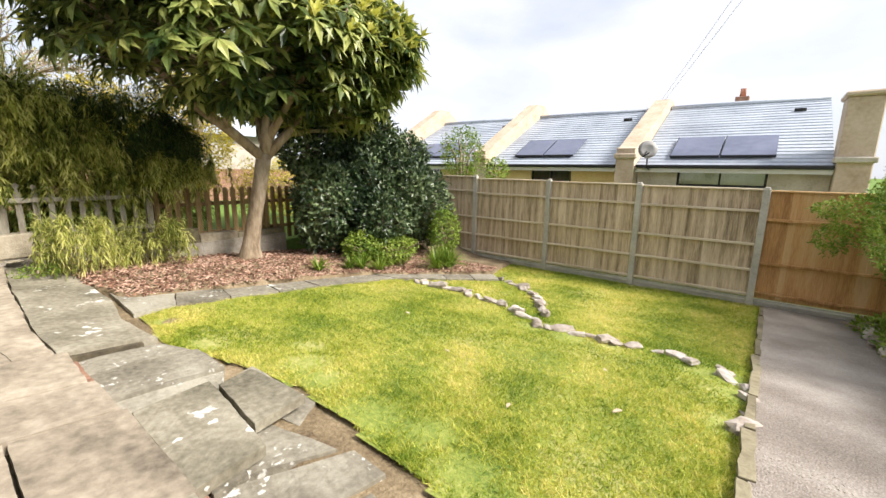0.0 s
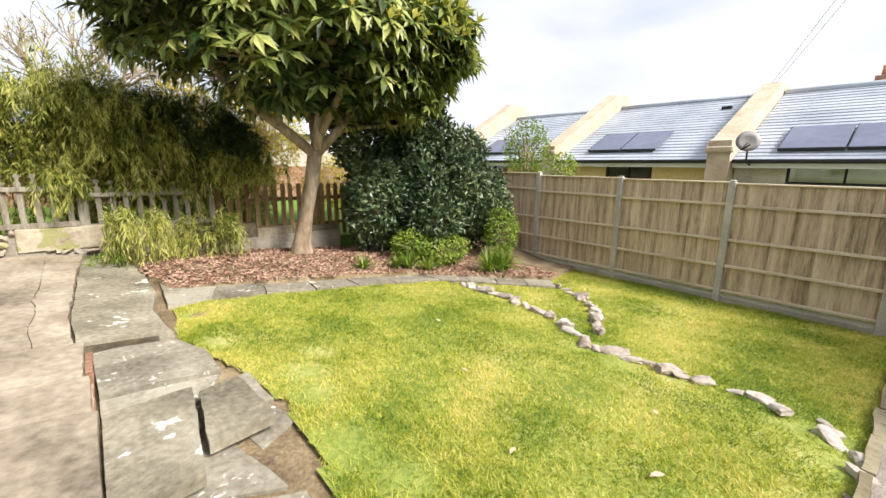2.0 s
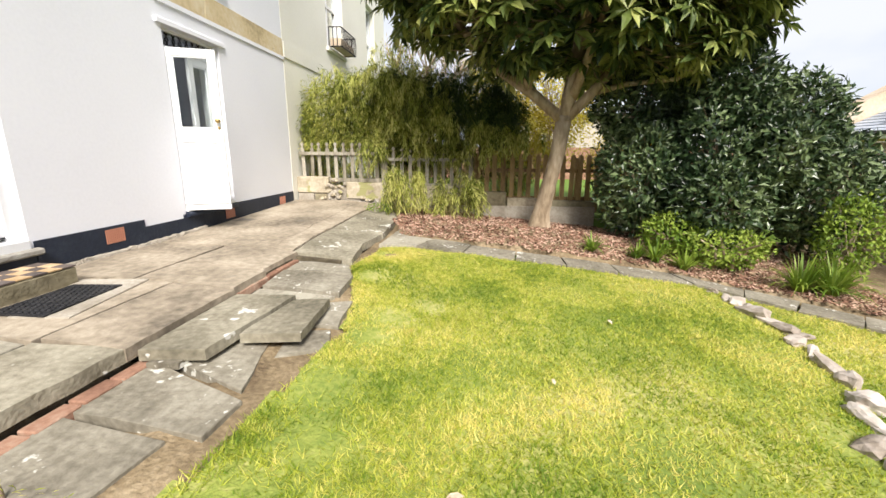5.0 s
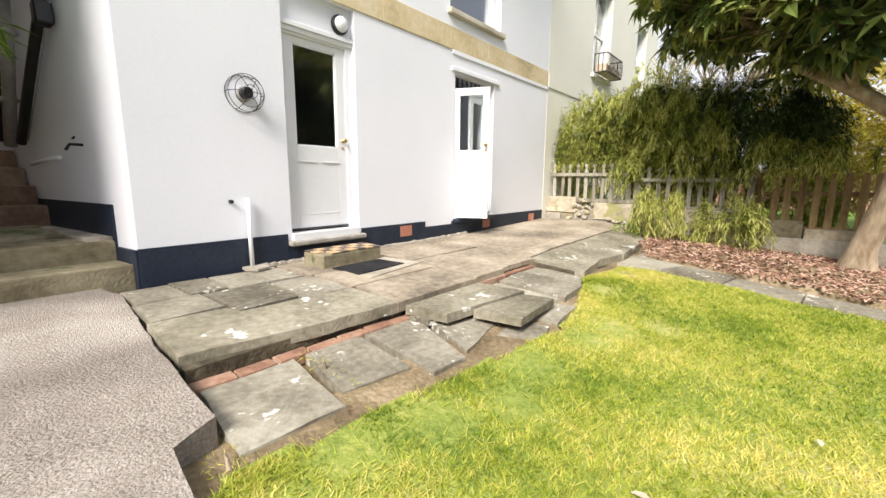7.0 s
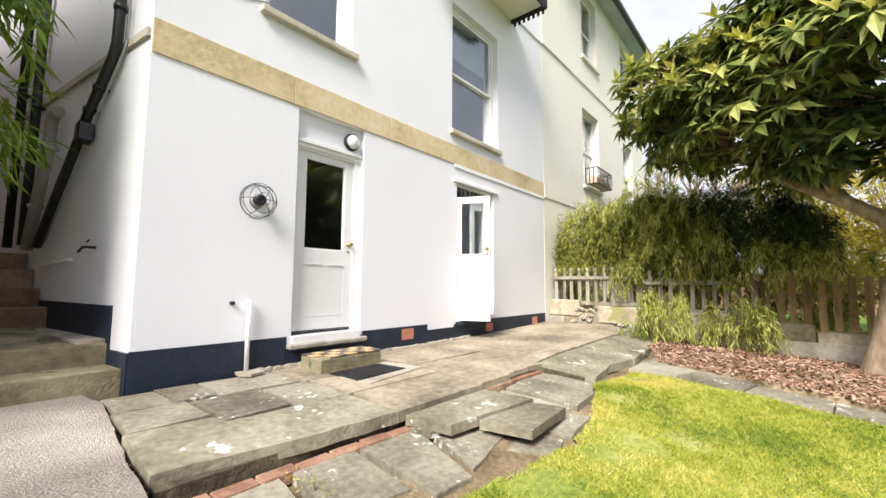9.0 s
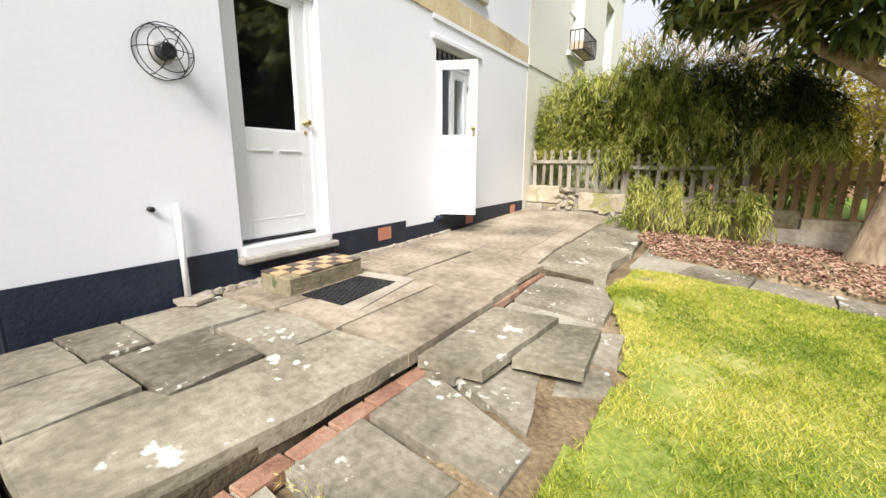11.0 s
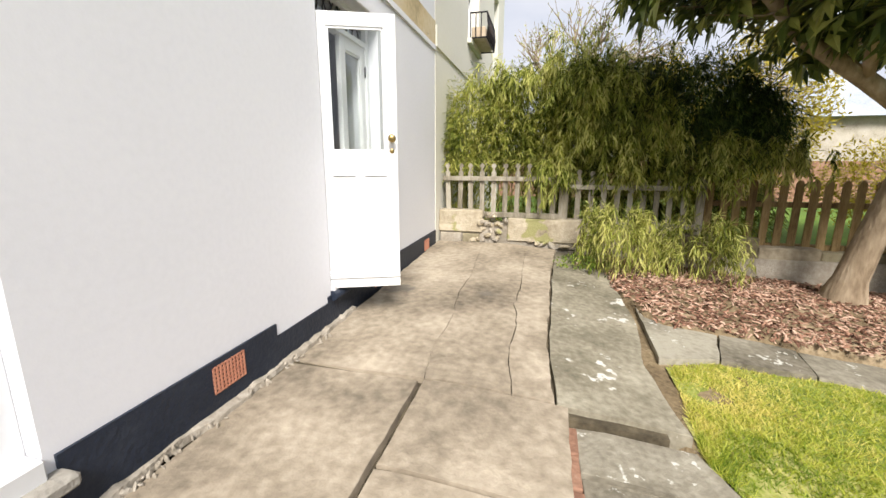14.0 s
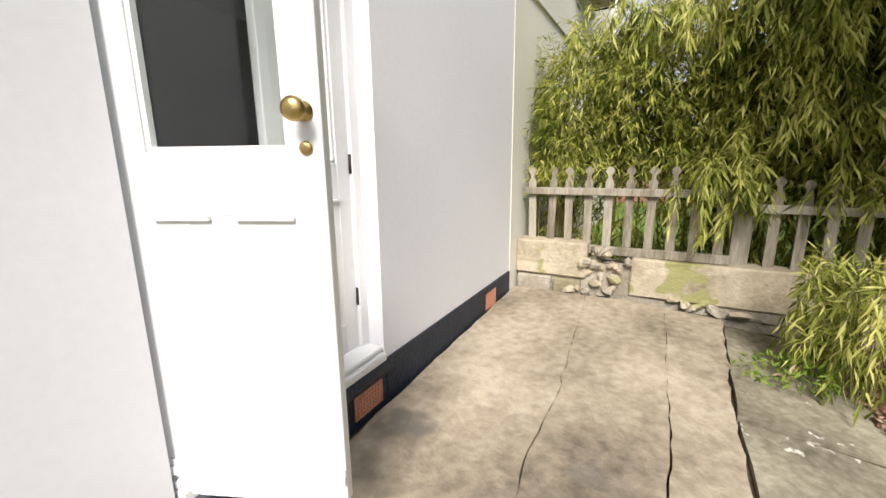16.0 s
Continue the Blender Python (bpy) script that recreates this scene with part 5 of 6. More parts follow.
def fountain(parent, sprays, seed, ln, name="spray", fall=2.35):
    """Arching stems that rise, bend over and hang, with narrow leaves along them: (base, way out, reach, rise, leaves)."""
    rng = random.Random(seed)
    leaves, stems = [], bmesh.new()
    for base, way, reach, rise, n in sprays:
        b, w = Vector(base), Vector(way).normalized()
        pts = []
        for k in range(8):
            f = k / 7
            pts.append(b + w * reach * (f ** 0.8) + Vector((0, 0, rise * (1.9 * f - fall * f * f))))
        tube(stems, pts, [0.004 - 0.0004 * k for k in range(8)], 4, False)
        for i in range(n):
            f = rng.uniform(0.25, 1.0)
            k = min(6, int(f * 7))
            p = pts[k].lerp(pts[k + 1], f * 7 - k) + rvec(rng) * 0.03
            d = ((pts[k + 1] - pts[k]).normalized() * 0.9 + rvec(rng) * 0.75 + Vector((0, 0, -0.35))).normalized()
            l0 = ln * rng.uniform(0.65, 1.25)
            leaves.append((p, d, (rvec(rng) * 0.6 + Vector((0.3, 0, 1))).normalized(), l0, l0 * 0.13))
    part("stem", stems, cane_mat, parent)["kind"] = "stuff"
    leaf_cloud(name, leaves, leaf_bamboo, parent, label="arching sprays of narrow yellow-green leaves")


bamboo("bamboo_clump", "dense clipped-looking bamboo beside the house wall", [(-8.3, -0.75, 1.85, 0.45, 0.62, 0.66), (-8.25, -0.1, 1.95, 0.45, 0.65, 0.68), (-8.3, 0.45, 1.7, 0.4, 0.6, 0.6), (-8.05, -1.05, 1.5, 0.2, 0.2, 0.45)], 36000, 31, 22, 0.105, leaf_hedge)
# This mass takes its shade from the darker leaf colour.
bamboo("bamboo_clump", "deep green bamboo mass under the tree, crown shade put into its leaf colour", [(-8.25, 2.1, 2.05, 0.55, 0.85, 0.62), (-8.2, 2.7, 1.85, 0.5, 0.45, 0.48), (-8.3, 1.4, 2.15, 0.4, 0.6, 0.5)], 40000, 34, 16, 0.10, leaf_shade_toned)
bamboo("bamboo_clump", "shaded lower bamboo growth behind the pickets", [(-8.45, -0.3, 0.75, 0.3, 0.95, 0.55), (-8.4, 1.4, 0.8, 0.3, 1.1, 0.6), (-8.5, 2.7, 0.7, 0.3, 0.7, 0.5)], 17000, 35, 30, 0.12, leaf_hedge)
big = bamboo("bamboo_clump", "tall bamboo with drooping leaves over the picket fence", [(-8.15, 0.75, 2.0, 0.45, 0.5, 0.75), (-8.05, 1.35, 1.35, 0.4, 0.6, 0.5)], 15000, 36, 14, 0.14)
rng = random.Random(77)
arcs = []
# hanging bunches: across the fence, height, how many, spread
for by, bz, n, sp in ((0.55, 2.35, 24, 0.28), (0.95, 2.2, 34, 0.2), (0.9, 1.75, 26, 0.2), (1.55, 1.85, 30, 0.2), (1.5, 1.4, 18, 0.25), (2.45, 1.35, 30, 0.24), (2.95, 1.25, 18, 0.22), (2.1, 1.1, 12, 0.28), (0.32, 1.12, 16, 0.12), (-0.1, 2.3, 12, 0.4)):
    for i in range(n):
        y = by + rng.gauss(0, sp)
        arcs.append(((-7.9, y, bz + rng.gauss(0, 0.12)), (1, rng.uniform(-0.6, 0.6), 0), rng.uniform(0.25, 0.6), rng.uniform(0.2, 0.5), rng.randint(40, 70)))
# thin shoots standing above the clump
for i in range(46):
    y = rng.uniform(-0.9, 2.4)
    arcs.append(((-8.15, y, rng.uniform(2.15, 2.5)), (rng.uniform(-0.4, 1), rng.uniform(-0.8, 0.8), 0), rng.uniform(0.2, 0.5), rng.uniform(0.4, 0.95), 42))
for i in range(12):
    arcs.append(((-8.1, 0.8 + rng.gauss(0, 0.2), rng.uniform(2.5, 2.8)), (rng.uniform(-0.5, 1), rng.uniform(-0.6, 0.6), 0), rng.uniform(0.15, 0.35), rng.uniform(0.6, 1.2), 36))
fountain(big, arcs, 71, 0.14)
for (x, y), r, hgt, seed, lab in (((-6.8, 1.05), 0.30, 0.8, 72, "low fountain of bamboo shoots at the edge of the bed"), ((-7.1, 2.0), 0.46, 0.78, 73, "low bushy bamboo on the mulch beside the low wall")):
    low = thing("bamboo_clump", lab, "bamboo")
    rr = random.Random(seed)
    arcs = []
    for i in range(60):
        a = rr.uniform(0, 6.28)
        q = rr.random() ** 0.5
        arcs.append(((x + 0.1 * math.cos(a), y + 0.16 * math.sin(a), bed_z(x, y) - 0.02), (math.cos(a), math.sin(a), 0), r * rr.uniform(0.35, 1.15), hgt * rr.uniform(0.8, 2.1), 48))
    fountain(low, arcs, seed, 0.11, fall=1.8)

# ---- bungalows beyond the fence ----
def bungalow(x0, x1, wall_mat, panels, win):
    h = thing("bungalow", "low terraced bungalow with a slate roof and solar panels", "house", group="bungalows behind the fence")
    ye, ze, yr, zr = 11.75, 1.64, 15.6, 3.52
    xa, xb, za, zb = win
    part("wall", wall_x(x0, x1, 12.0, 12.25, -0.9, ze, [(xa, xb, za, zb)]), wall_mat, h)
    part("wall", boxes((x0, x1, 19.0, 19.2, -0.9, ze)), wall_mat, h)
    wf = part("window", boxes((xa, xb, 12.04, 12.1, za, za + 0.05), (xa, xb, 12.04, 12.1, zb - 0.05, zb), (xa, xa + 0.05, 12.04, 12.1, za + 0.05, zb - 0.05), (xb - 0.05, xb, 12.04, 12.1, za + 0.05, zb - 0.05), ((xa + xb) / 2 - 0.02, (xa + xb) / 2 + 0.02, 12.04, 12.1, za + 0.05, zb - 0.05)), dark_wood, h)
    part("pane", boxes((xa + 0.05, xb - 0.05, 12.06, 12.07, za + 0.05, zb - 0.05)), glass, wf)
    n = 22
    for side, rows in ((1, n), (-1, 1)):
        for i in range(rows):
            f0, f1 = i / rows, (i + 1.15) / rows if rows > 1 else 1
            f1 = min(f1, 1)
            def at(f, lift):
                y = ye + (yr - ye) * f if side == 1 else yr + (yr - ye) * (1 - f)
                return y, ze + (zr - ze) * f + lift
            ya, zza = at(f0, 0.028)
            yb, zzb = at(f1, 0.006)
            bm = bmesh.new()
            v = [bm.verts.new(p) for p in ((x0, ya, zza), (x1, ya, zza), (x1, yb, zzb), (x0, yb, zzb), (x0, ya, zza - 0.022), (x1, ya, zza - 0.022), (x1, yb, zzb - 0.02), (x0, yb, zzb - 0.02))]
            for q in ((0, 1, 2, 3), (7, 6, 5, 4), (0, 4, 5, 1), (1, 5, 6, 2), (2, 6, 7, 3), (3, 7, 4, 0)):
                bm.faces.new([v[k] for k in q])
            bmesh.ops.recalc_face_normals(bm, faces=list(bm.faces))
            part("slate_course", bm, slate, h)
    part("ridge", tube(bmesh.new(), [(x0, yr, zr + 0.02), (x1, yr, zr + 0.02)], 0.09, 8), slate, h)
    part("gutter", boxes((x0, x1, ye - 0.1, ye + 0.02, ze - 0.06, ze + 0.03), bevel=0.02), black_plastic, h, "black gutter at the eaves")
    part("fascia", boxes((x0, x1, ye + 0.02, ye + 0.05, ze - 0.16, ze + 0.0)), white_paint, h)
    slope = math.degrees(math.atan2(zr - ze, yr - ye))
    for px, pw, pz in panels:
        f = pz
        p = part("solar_panel", boxes((0, pw, 0, 1.2, 0.07, 0.11), bevel=0.004), solar_mat, h, "dark blue-black solar panel", pose(px, ye + (yr - ye) * f, ze + (zr - ze) * f, slope))
        part("panel_frame", boxes((0, pw, -0.014, 0.004, 0.05, 0.115), (-0.012, 0.004, 0, 1.2, 0.05, 0.115)), black_plastic, p)
    part("roof_vent", boxes((x1 - 0.75, x1 - 0.5, ye + (yr - ye) * 0.78, ye + (yr - ye) * 0.78 + 0.12, ze + (zr - ze) * 0.78 + 0.02, ze + (zr - ze) * 0.78 + 0.12), bevel=0.01), black_plastic, h)
    return h


def party_wall(x, w, top_extra, label):
    p = thing("parapet_wall", label, "parapet")
    ye, ze, yr, zr = 11.6, 1.64, 15.6, 3.52
    bm = bmesh.new()
    prof = [(ye, -0.9), (ye, ze + 0.45), (ye + 0.25, ze + 0.5), (yr - 0.25, zr + 0.30 + top_extra), (yr + 0.3, zr + 0.30 + top_extra), (yr + 4, ze + 0.3), (yr + 4, -0.9)]
    a = [bm.verts.new((x, y, z)) for y, z in prof]
    b = [bm.verts.new((x + w, y, z)) for y, z in prof]
    bm.faces.new(a)
    bm.faces.new(b[::-1])
    for i in range(len(prof)):
        j = (i + 1) % len(prof)
        bm.faces.new((a[j], a[i], b[i], b[j]))
    part("wall", bm, parapet_mat, p)
    part("kneeler", boxes((x - 0.05, x + w + 0.05, ye - 0.08, ye + 0.1, ze + 0.18, ze + 0.32), bevel=0.03), parapet_mat, p)
    return p


bungalow(-2.45, 1.42, pale_stone, [(-1.72, 1.06, 0.09), (-0.62, 1.06, 0.09)], (-1.5, 0.35, 1.15, 1.62))
bungalow(-7.1, -2.95, ochre_render, [(-6.3, 0.95, 0.12), (-5.3, 0.95, 0.12)], (-5.6, -4.3, 0.95, 1.55))
bungalow(-11.9, -7.6, ochre_render, [(-10.9, 1.0, 0.12), (-9.85, 1.0, 0.12)], (-10.5, -9.3, 0.95, 1.55))
party_wall(-2.93, 0.46, 0.0, "sloping tan rendered parapet between two roofs")
party_wall(-7.56, 0.46, 0.2, "sloping tan rendered parapet between two roofs")
party_wall(-12.4, 0.46, 0.35, "far sloping tan rendered parapet")


def end_stack():
    e = thing("chimney_stack", "square tan rendered stack at the end of the roof", "chimney")
    part("shaft", boxes((1.43, 1.98, 11.7, 12.5, -0.9, 3.02), bevel=0.02), parapet_mat, e)
    part("cap", boxes((1.38, 2.03, 11.65, 12.55, 3.02, 3.13), bevel=0.03), parapet_mat, e)
    part("corbel", boxes((1.38, 2.03, 11.62, 12.55, 1.72, 1.84), bevel=0.02), pale_stone, e)


end_stack()
ch = thing("chimney_stack", "small brick chimney beyond the ridge", "chimney")
part("shaft", boxes((-0.95, -0.55, 18.2, 18.6, 2.0, 4.15), bevel=0.01), brick_red, ch)
part("pot", lathe(bmesh.new(), [(0.1, 0), (0.085, 0.25), (0.1, 0.28)], 10, (-0.75, 18.4, 4.15)), terracotta, ch)


def dish():
    d = thing("satellite_dish", "grey satellite dish on the bungalow wall", "satellite dish")
    prof = [(0.002, 0.0), (0.12, 0.015), (0.22, 0.055), (0.225, 0.06), (0.12, 0.03), (0.002, 0.015)]
    part("reflector", lathe(bmesh.new(), prof, 18), grey_plastic, d, m=pose(-2.12, 11.35, 2.02, 75, 0, 20))
    part("arm", tube(bmesh.new(), [(-2.12, 11.35, 2.0), (-2.15, 11.1, 1.85), (-2.0, 11.05, 1.95)], 0.015, 6), dark_wood, d)
    part("mast", tube(bmesh.new(), [(-2.12, 11.4, 2.0), (-2.12, 11.45, 1.6), (-2.12, 12.0, 1.5)], 0.02, 6), dark_wood, d)


dish()
# overhead cables
for k, (a, b) in enumerate((((2.2, 6.0, 8.0), (-2.75, 15.4, 3.81)), ((2.6, 6.0, 8.0), (-2.65, 15.4, 3.81)))):
    bm = tube(bmesh.new(), [a, tuple((p + q) / 2 - (0.25 if i == 2 else 0) for i, (p, q) in enumerate(zip(a, b))), b], 0.005, 5)
    tagged(part("overhead_cable", bm, grey_plastic), "thin overhead telephone cable against the sky", "cable")

# ---- gardens beyond the picket fence ----
bushy("forsythia", "bright yellow shrub in the neighbouring garden", "shrub", [(-11.2, 4.3, 2.4, 0.9, 1.0, 1.5), (-11.0, 3.3, 1.6, 0.8, 0.9, 1.0), (-12.0, 2.6, 2.4, 0.8, 0.9, 1.1)], 19000, 0.09, 0.4, leaf_yellow, 41)
bushy("garden_hedge", "yellow-green hedge in the neighbouring garden", "hedge", [(-10.2, 3.3, 0.9, 0.5, 0.9, 0.55), (-10.6, 6.4, 0.9, 0.6, 1.5, 0.8)], 9000, 0.08, 0.4, leaf_yellow, 42)
hs = thing("neighbour_bungalow", "pale house with a grey roof across the neighbouring gardens", "house")
part("wall", boxes((-24, -20, 4, 12, -0.2, 2.9)), pale_stone, hs)
part("garden_wall", boxes((-18.2, -18, -2, 14, -0.2, 1.35)), brick_red, hs, "long red brick garden wall")
bm = bmesh.new()
v = [bm.verts.new(p) for p in ((-19.6, 3.6, 2.9), (-19.6, 12.4, 2.9), (-22, 12.4, 4.6), (-22, 3.6, 4.6), (-24.4, 3.6, 2.9), (-24.4, 12.4, 2.9))]
for q in ((0, 1, 2, 3), (3, 2, 5, 4), (0, 3, 4), (1, 5, 2), (0, 4, 5, 1)):
    bm.faces.new([v[i] for i in q])
part("roof", bm, slate, hs)

def bare_tree():
    rng = random.Random(43)
    t = thing("bare_tree", "far tree with fine pale twigs behind the bamboo", "tree")
    twig_mesh = bmesh.new()
    part("trunk", tube(bmesh.new(), [(-12.6, 0.6, -0.2), (-12.6, 0.7, 1.4), (-12.5, 0.8, 2.6)], [0.16, 0.12, 0.09], 8), bark, t)
    buds = []
    def grow(p, d, ln, r, depth):
        q = p + d * ln
        m = (p + q) / 2 + rvec(rng) * ln * 0.08
        tube(twig_mesh, [p, m, q], [r, r * 0.8, r * 0.6], 4, False)
        if depth == 0:
            for k in range(3):
                buds.append((p + (q - p) * rng.random(), (d + rvec(rng)).normalized(), rvec(rng), 0.07, 0.03))
            return
        for k in range(4 if depth > 1 else 5):
            e = (d + rvec(rng) * 0.75 + Vector((0, 0, 0.12))).normalized()
            grow(p + (q - p) * rng.uniform(0.4, 1.0), e, ln * rng.uniform(0.55, 0.75), r * 0.55, depth - 1)
    for k in range(5):
        a = k * 1.26
        grow(Vector((-12.5, 0.8, 2.3)), Vector((math.cos(a) * 0.6, math.sin(a) * 0.9, 1.0)).normalized(), 1.3, 0.05, 3)
    part("twig", twig_mesh, bark, t)["kind"] = "stuff"
    leaf_cloud("bud", buds, leaf_bamboo, t)


bare_tree()

# ---- side steps ----
def flight():
    s = thing("garden_steps", "worn stone steps climbing beside the house", "steps", kind="structure")
    xr = 1.95
    def tread(d0, d1, z0, z1, mt, x1=xr):
        a, b = side_xy(d0, 0.022), side_xy(d1, 0.022)
        bm = prism(bmesh.new(), [a, b, (x1, b[1]), (x1, a[1])], z0, z1, 0.004, 0.015)
        part("tread", bm, mt, s)
    tread(0.06, 0.36, -0.05, 0.235, step_stone)
    tread(0.36, 0.86, 0.0, 0.40, step_stone)
    for d0, d1 in ((0.87, 1.3), (1.31, 1.85)):
        for k, (fa, fb) in enumerate(((0.0, 0.36), (0.37, 0.7), (0.71, 1.0))):
            a, b = side_xy(d0, 0.2), side_xy(d1, 0.2)
            xa, xb = a[0] + (xr - a[0]) * fa, a[0] + (xr - a[0]) * fb
            part("flag", prism(bmesh.new(), [(xa + 0.008, a[1]), (xa + 0.008, b[1]), (xb - 0.008, b[1]), (xb - 0.008, a[1])], 0.2, 0.41 + 0.03 * d0, 0.006, 0.012), step_stone, s)
    part("mortar_fillet", side_bar(bmesh.new(), 0.4, 1.86, 0.02, 0.2, 0.2, 0.43), mortar_pale, s, "pale cement fillet against the wall")
    z = 0.45
    for i in range(4):
        tread(1.87 + i * 0.28, 2.15 + i * 0.28 if i < 3 else 4.2, 0.2, z + 0.19 * (i + 1), step_brown)
    part("brick", boxes((0.55, 0.85, -1.69, -1.66, 0.24, 0.30), (0.62, 0.9, -1.69, -1.66, 0.31, 0.38)), brick_red, s)


flight()
structure("wall_retaining", boxes((-0.1, 2.0, -6.6, -6.2, 0.2, 2.1)), step_stone, "stone retaining wall at the top of the steps", "wall")
gate = thing("garden_gate", "dark blue-grey boarded gate at the top of the steps", "gate")
for i in range(9):
    part("board", boxes((-0.05 + i * 0.21, 0.15 + i * 0.21, -6.5, -6.47, 2.1, 3.75), bevel=0.004), gate_blue, gate)
part("rail", boxes((-0.05, 1.85, -6.46, -6.43, 2.5, 2.6), (-0.05, 1.85, -6.46, -6.43, 3.3, 3.4)), gate_blue, gate)
bushy("garden_hedge", "yellowish bush above the gate", "hedge", [(0.5, -8.6, 4.1, 1.6, 0.7, 0.9)], 2200, 0.09, 0.4, leaf_yellow, 44)
bamboo("bamboo_clump", "bamboo with long green leaves overhanging the steps", [(0.85, -1.9, 3.2, 0.45, 0.55, 0.8), (0.8, -1.9, 2.1, 0.36, 0.5, 0.55), (1.4, -1.9, 2.6, 0.6, 0.6, 1.1)], 3600, 45, 8, 0.24, leaf_light)

# ---- pipes on the side wall ----
def side_pipe(name, label, pts, r, material, clips=(), parent=None):
    t = thing(name, label, "pipe")
    part("pipe", tube(bmesh.new(), [(*side_xy(d, 0.03 + r), z) for d, z in pts], r, 12), material, t)
    for d, z in clips:
        x, y = side_xy(d, 0.03 + r)
        part("clip", lathe(bmesh.new(), [(r + 0.01, -0.025), (r + 0.012, 0.0), (r + 0.01, 0.025)], 12, (x, y, z)), material, t)
        part("bracket", side_bar(bmesh.new(), d - 0.015, d + 0.015, -0.005, 0.04, z - 0.012, z + 0.012), material, t)
    return t


dp = side_pipe("drainpipe", "black plastic downpipe slanting down the side wall", [(0.46, 8.8), (0.47, 3.5), (0.49, 2.98), (0.56, 2.86), (1.08, 2.42), (1.16, 2.30), (1.75, 1.72), (2.18, 1.27)], 0.042, black_plastic, ((0.47, 3.3), (0.8, 2.65), (1.0, 2.49)))
a = side_xy(1.1, 0.07)
part("hopper", boxes((a[0] - 0.06, a[0] + 0.06, a[1] - 0.09, a[1] + 0.09, 2.2, 2.38), bevel=0.012), black_plastic, dp, "square black rainwater hopper")
side_pipe("drainpipe", "second black downpipe at the back of the side wall", [(2.62, 8.8), (2.66, 3.0), (2.7, 1.3)], 0.045, black_plastic, ((2.64, 4.5), (2.66, 2.9)))
side_pipe("drainpipe", "third dark downpipe at the far corner", [(3.25, 8.8), (3.3, 1.3)], 0.045, iron, ((3.27, 3.2),))
side_pipe("soil_pipe", "grey plastic soil pipe with an elbow", [(1.82, 2.66), (1.95, 2.66), (2.02, 2.58), (2.05, 2.3), (2.12, 2.1), (2.48, 1.25)], 0.055, grey_plastic, ((2.04, 2.3), (2.3, 1.7)))
side_pipe("overflow_pipe", "short white overflow pipe near the steps", [(1.25, 1.10), (1.7, 1.08), (2.05, 1.05)], 0.018, white_paint)
side_pipe("cable", "thin pale cable beside the downpipe", [(0.36, 6.0), (0.38, 2.95), (0.98, 2.4), (1.62, 1.75), (2.1, 1.3)], 0.008, grey_plastic)
tp = thing("outside_tap", "small dark garden tap on the side wall", "tap")
x, y = side_xy(0.82, 0.0)
part("body", tube(bmesh.new(), [(x, y, 1.2), (x + 0.09, y, 1.2), (x + 0.12, y, 1.15)], 0.012, 8), iron, tp)
part("handle", tube(bmesh.new(), [(x + 0.06, y - 0.05, 1.25), (x + 0.06, y + 0.05, 1.26)], 0.008, 6), iron, tp)

# ---- small things on the garden front ----
loop = [(-0.64, Y + 0.006, 3.80), (-0.68, Y + 0.006, 3.69), (-0.77, Y + 0.006, 3.64), (-0.96, Y + 0.006, 3.65), (-1.25, Y + 0.006, 3.75)]
tagged(part("wall_cable", tube(bmesh.new(), loop, 0.006, 5), grey_plastic), "thin grey cable looping across the upper wall", "cable")


def bulkhead():
    b = thing("bulkhead_lamp", "round bulkhead lamp with a frosted glass over the door", "lamp")
    y = Y - 0.068
    part("base", lathe(bmesh.new(), [(0.10, 0), (0.105, 0.02), (0.10, 0.045), (0.085, 0.05)], 20, (-2.36, y, 2.60), "y"), dark_wood, b)
    part("diffuser", lathe(bmesh.new(), [(0.085, 0.045), (0.08, 0.07), (0.05, 0.09), (0.002, 0.095)], 20, (-2.36, y, 2.60), "y"), white_paint, b, "frosted white glass")


bulkhead()


def flue():
    f = thing("boiler_flue", "round boiler flue behind a wire cage", "flue")
    c = (-1.22, Y, 1.69)
    part("collar", lathe(bmesh.new(), [(0.075, 0), (0.07, 0.02), (0.052, 0.025)], 18, c, "y"), grey_plastic, f)
    part("outlet", lathe(bmesh.new(), [(0.05, 0), (0.05, 0.10), (0.04, 0.11), (0.02, 0.10)], 16, c, "y"), black_plastic, f, "black flue outlet")
    for i, (r, o) in enumerate(((0.165, 0.0), (0.165, 0.07), (0.13, 0.13), (0.06, 0.15))):
        part("ring", tube(bmesh.new(), [(c[0] + r * math.cos(a), Y + 0.005 + o, c[2] + r * math.sin(a)) for a in np.linspace(0, 2 * math.pi, 25)], 0.003, 5, False), iron, f)
    for k in range(6):
        a = k * math.pi / 3
        part("wire", tube(bmesh.new(), [(c[0] + r * math.cos(a), Y + o, c[2] + r * math.sin(a)) for r, o in ((0.165, 0.0), (0.165, 0.07), (0.13, 0.135), (0.0, 0.16))], 0.003, 5), iron, f)


flue()


def waste_pipe():
    w = thing("waste_pipe", "thin white waste pipe standing against the wall", "pipe")
    part("pipe", tube(bmesh.new(), [(-1.17, Y + 0.05, 0.74), (-1.17, Y + 0.05, 0.05)], 0.021, 12), white_paint, w)
    part("splash", prism(bmesh.new(), [(-1.08, Y + 0.03), (-1.28, Y + 0.03), (-1.27, Y + 0.2), (-1.13, Y + 0.24), (-1.06, Y + 0.14)], 0.09, lambda x, y: patio_z(x, y) + 0.012), mortar_pale, w, "smear of pale mortar at its foot")
    s = thing("pipe_stub", "small black overflow stub in the wall", "pipe")
    part("stub", lathe(bmesh.new(), [(0.018, 0), (0.018, 0.04), (0.012, 0.04)], 12, (-1.03, Y, 0.71), "y"), black_plastic, s)


waste_pipe()


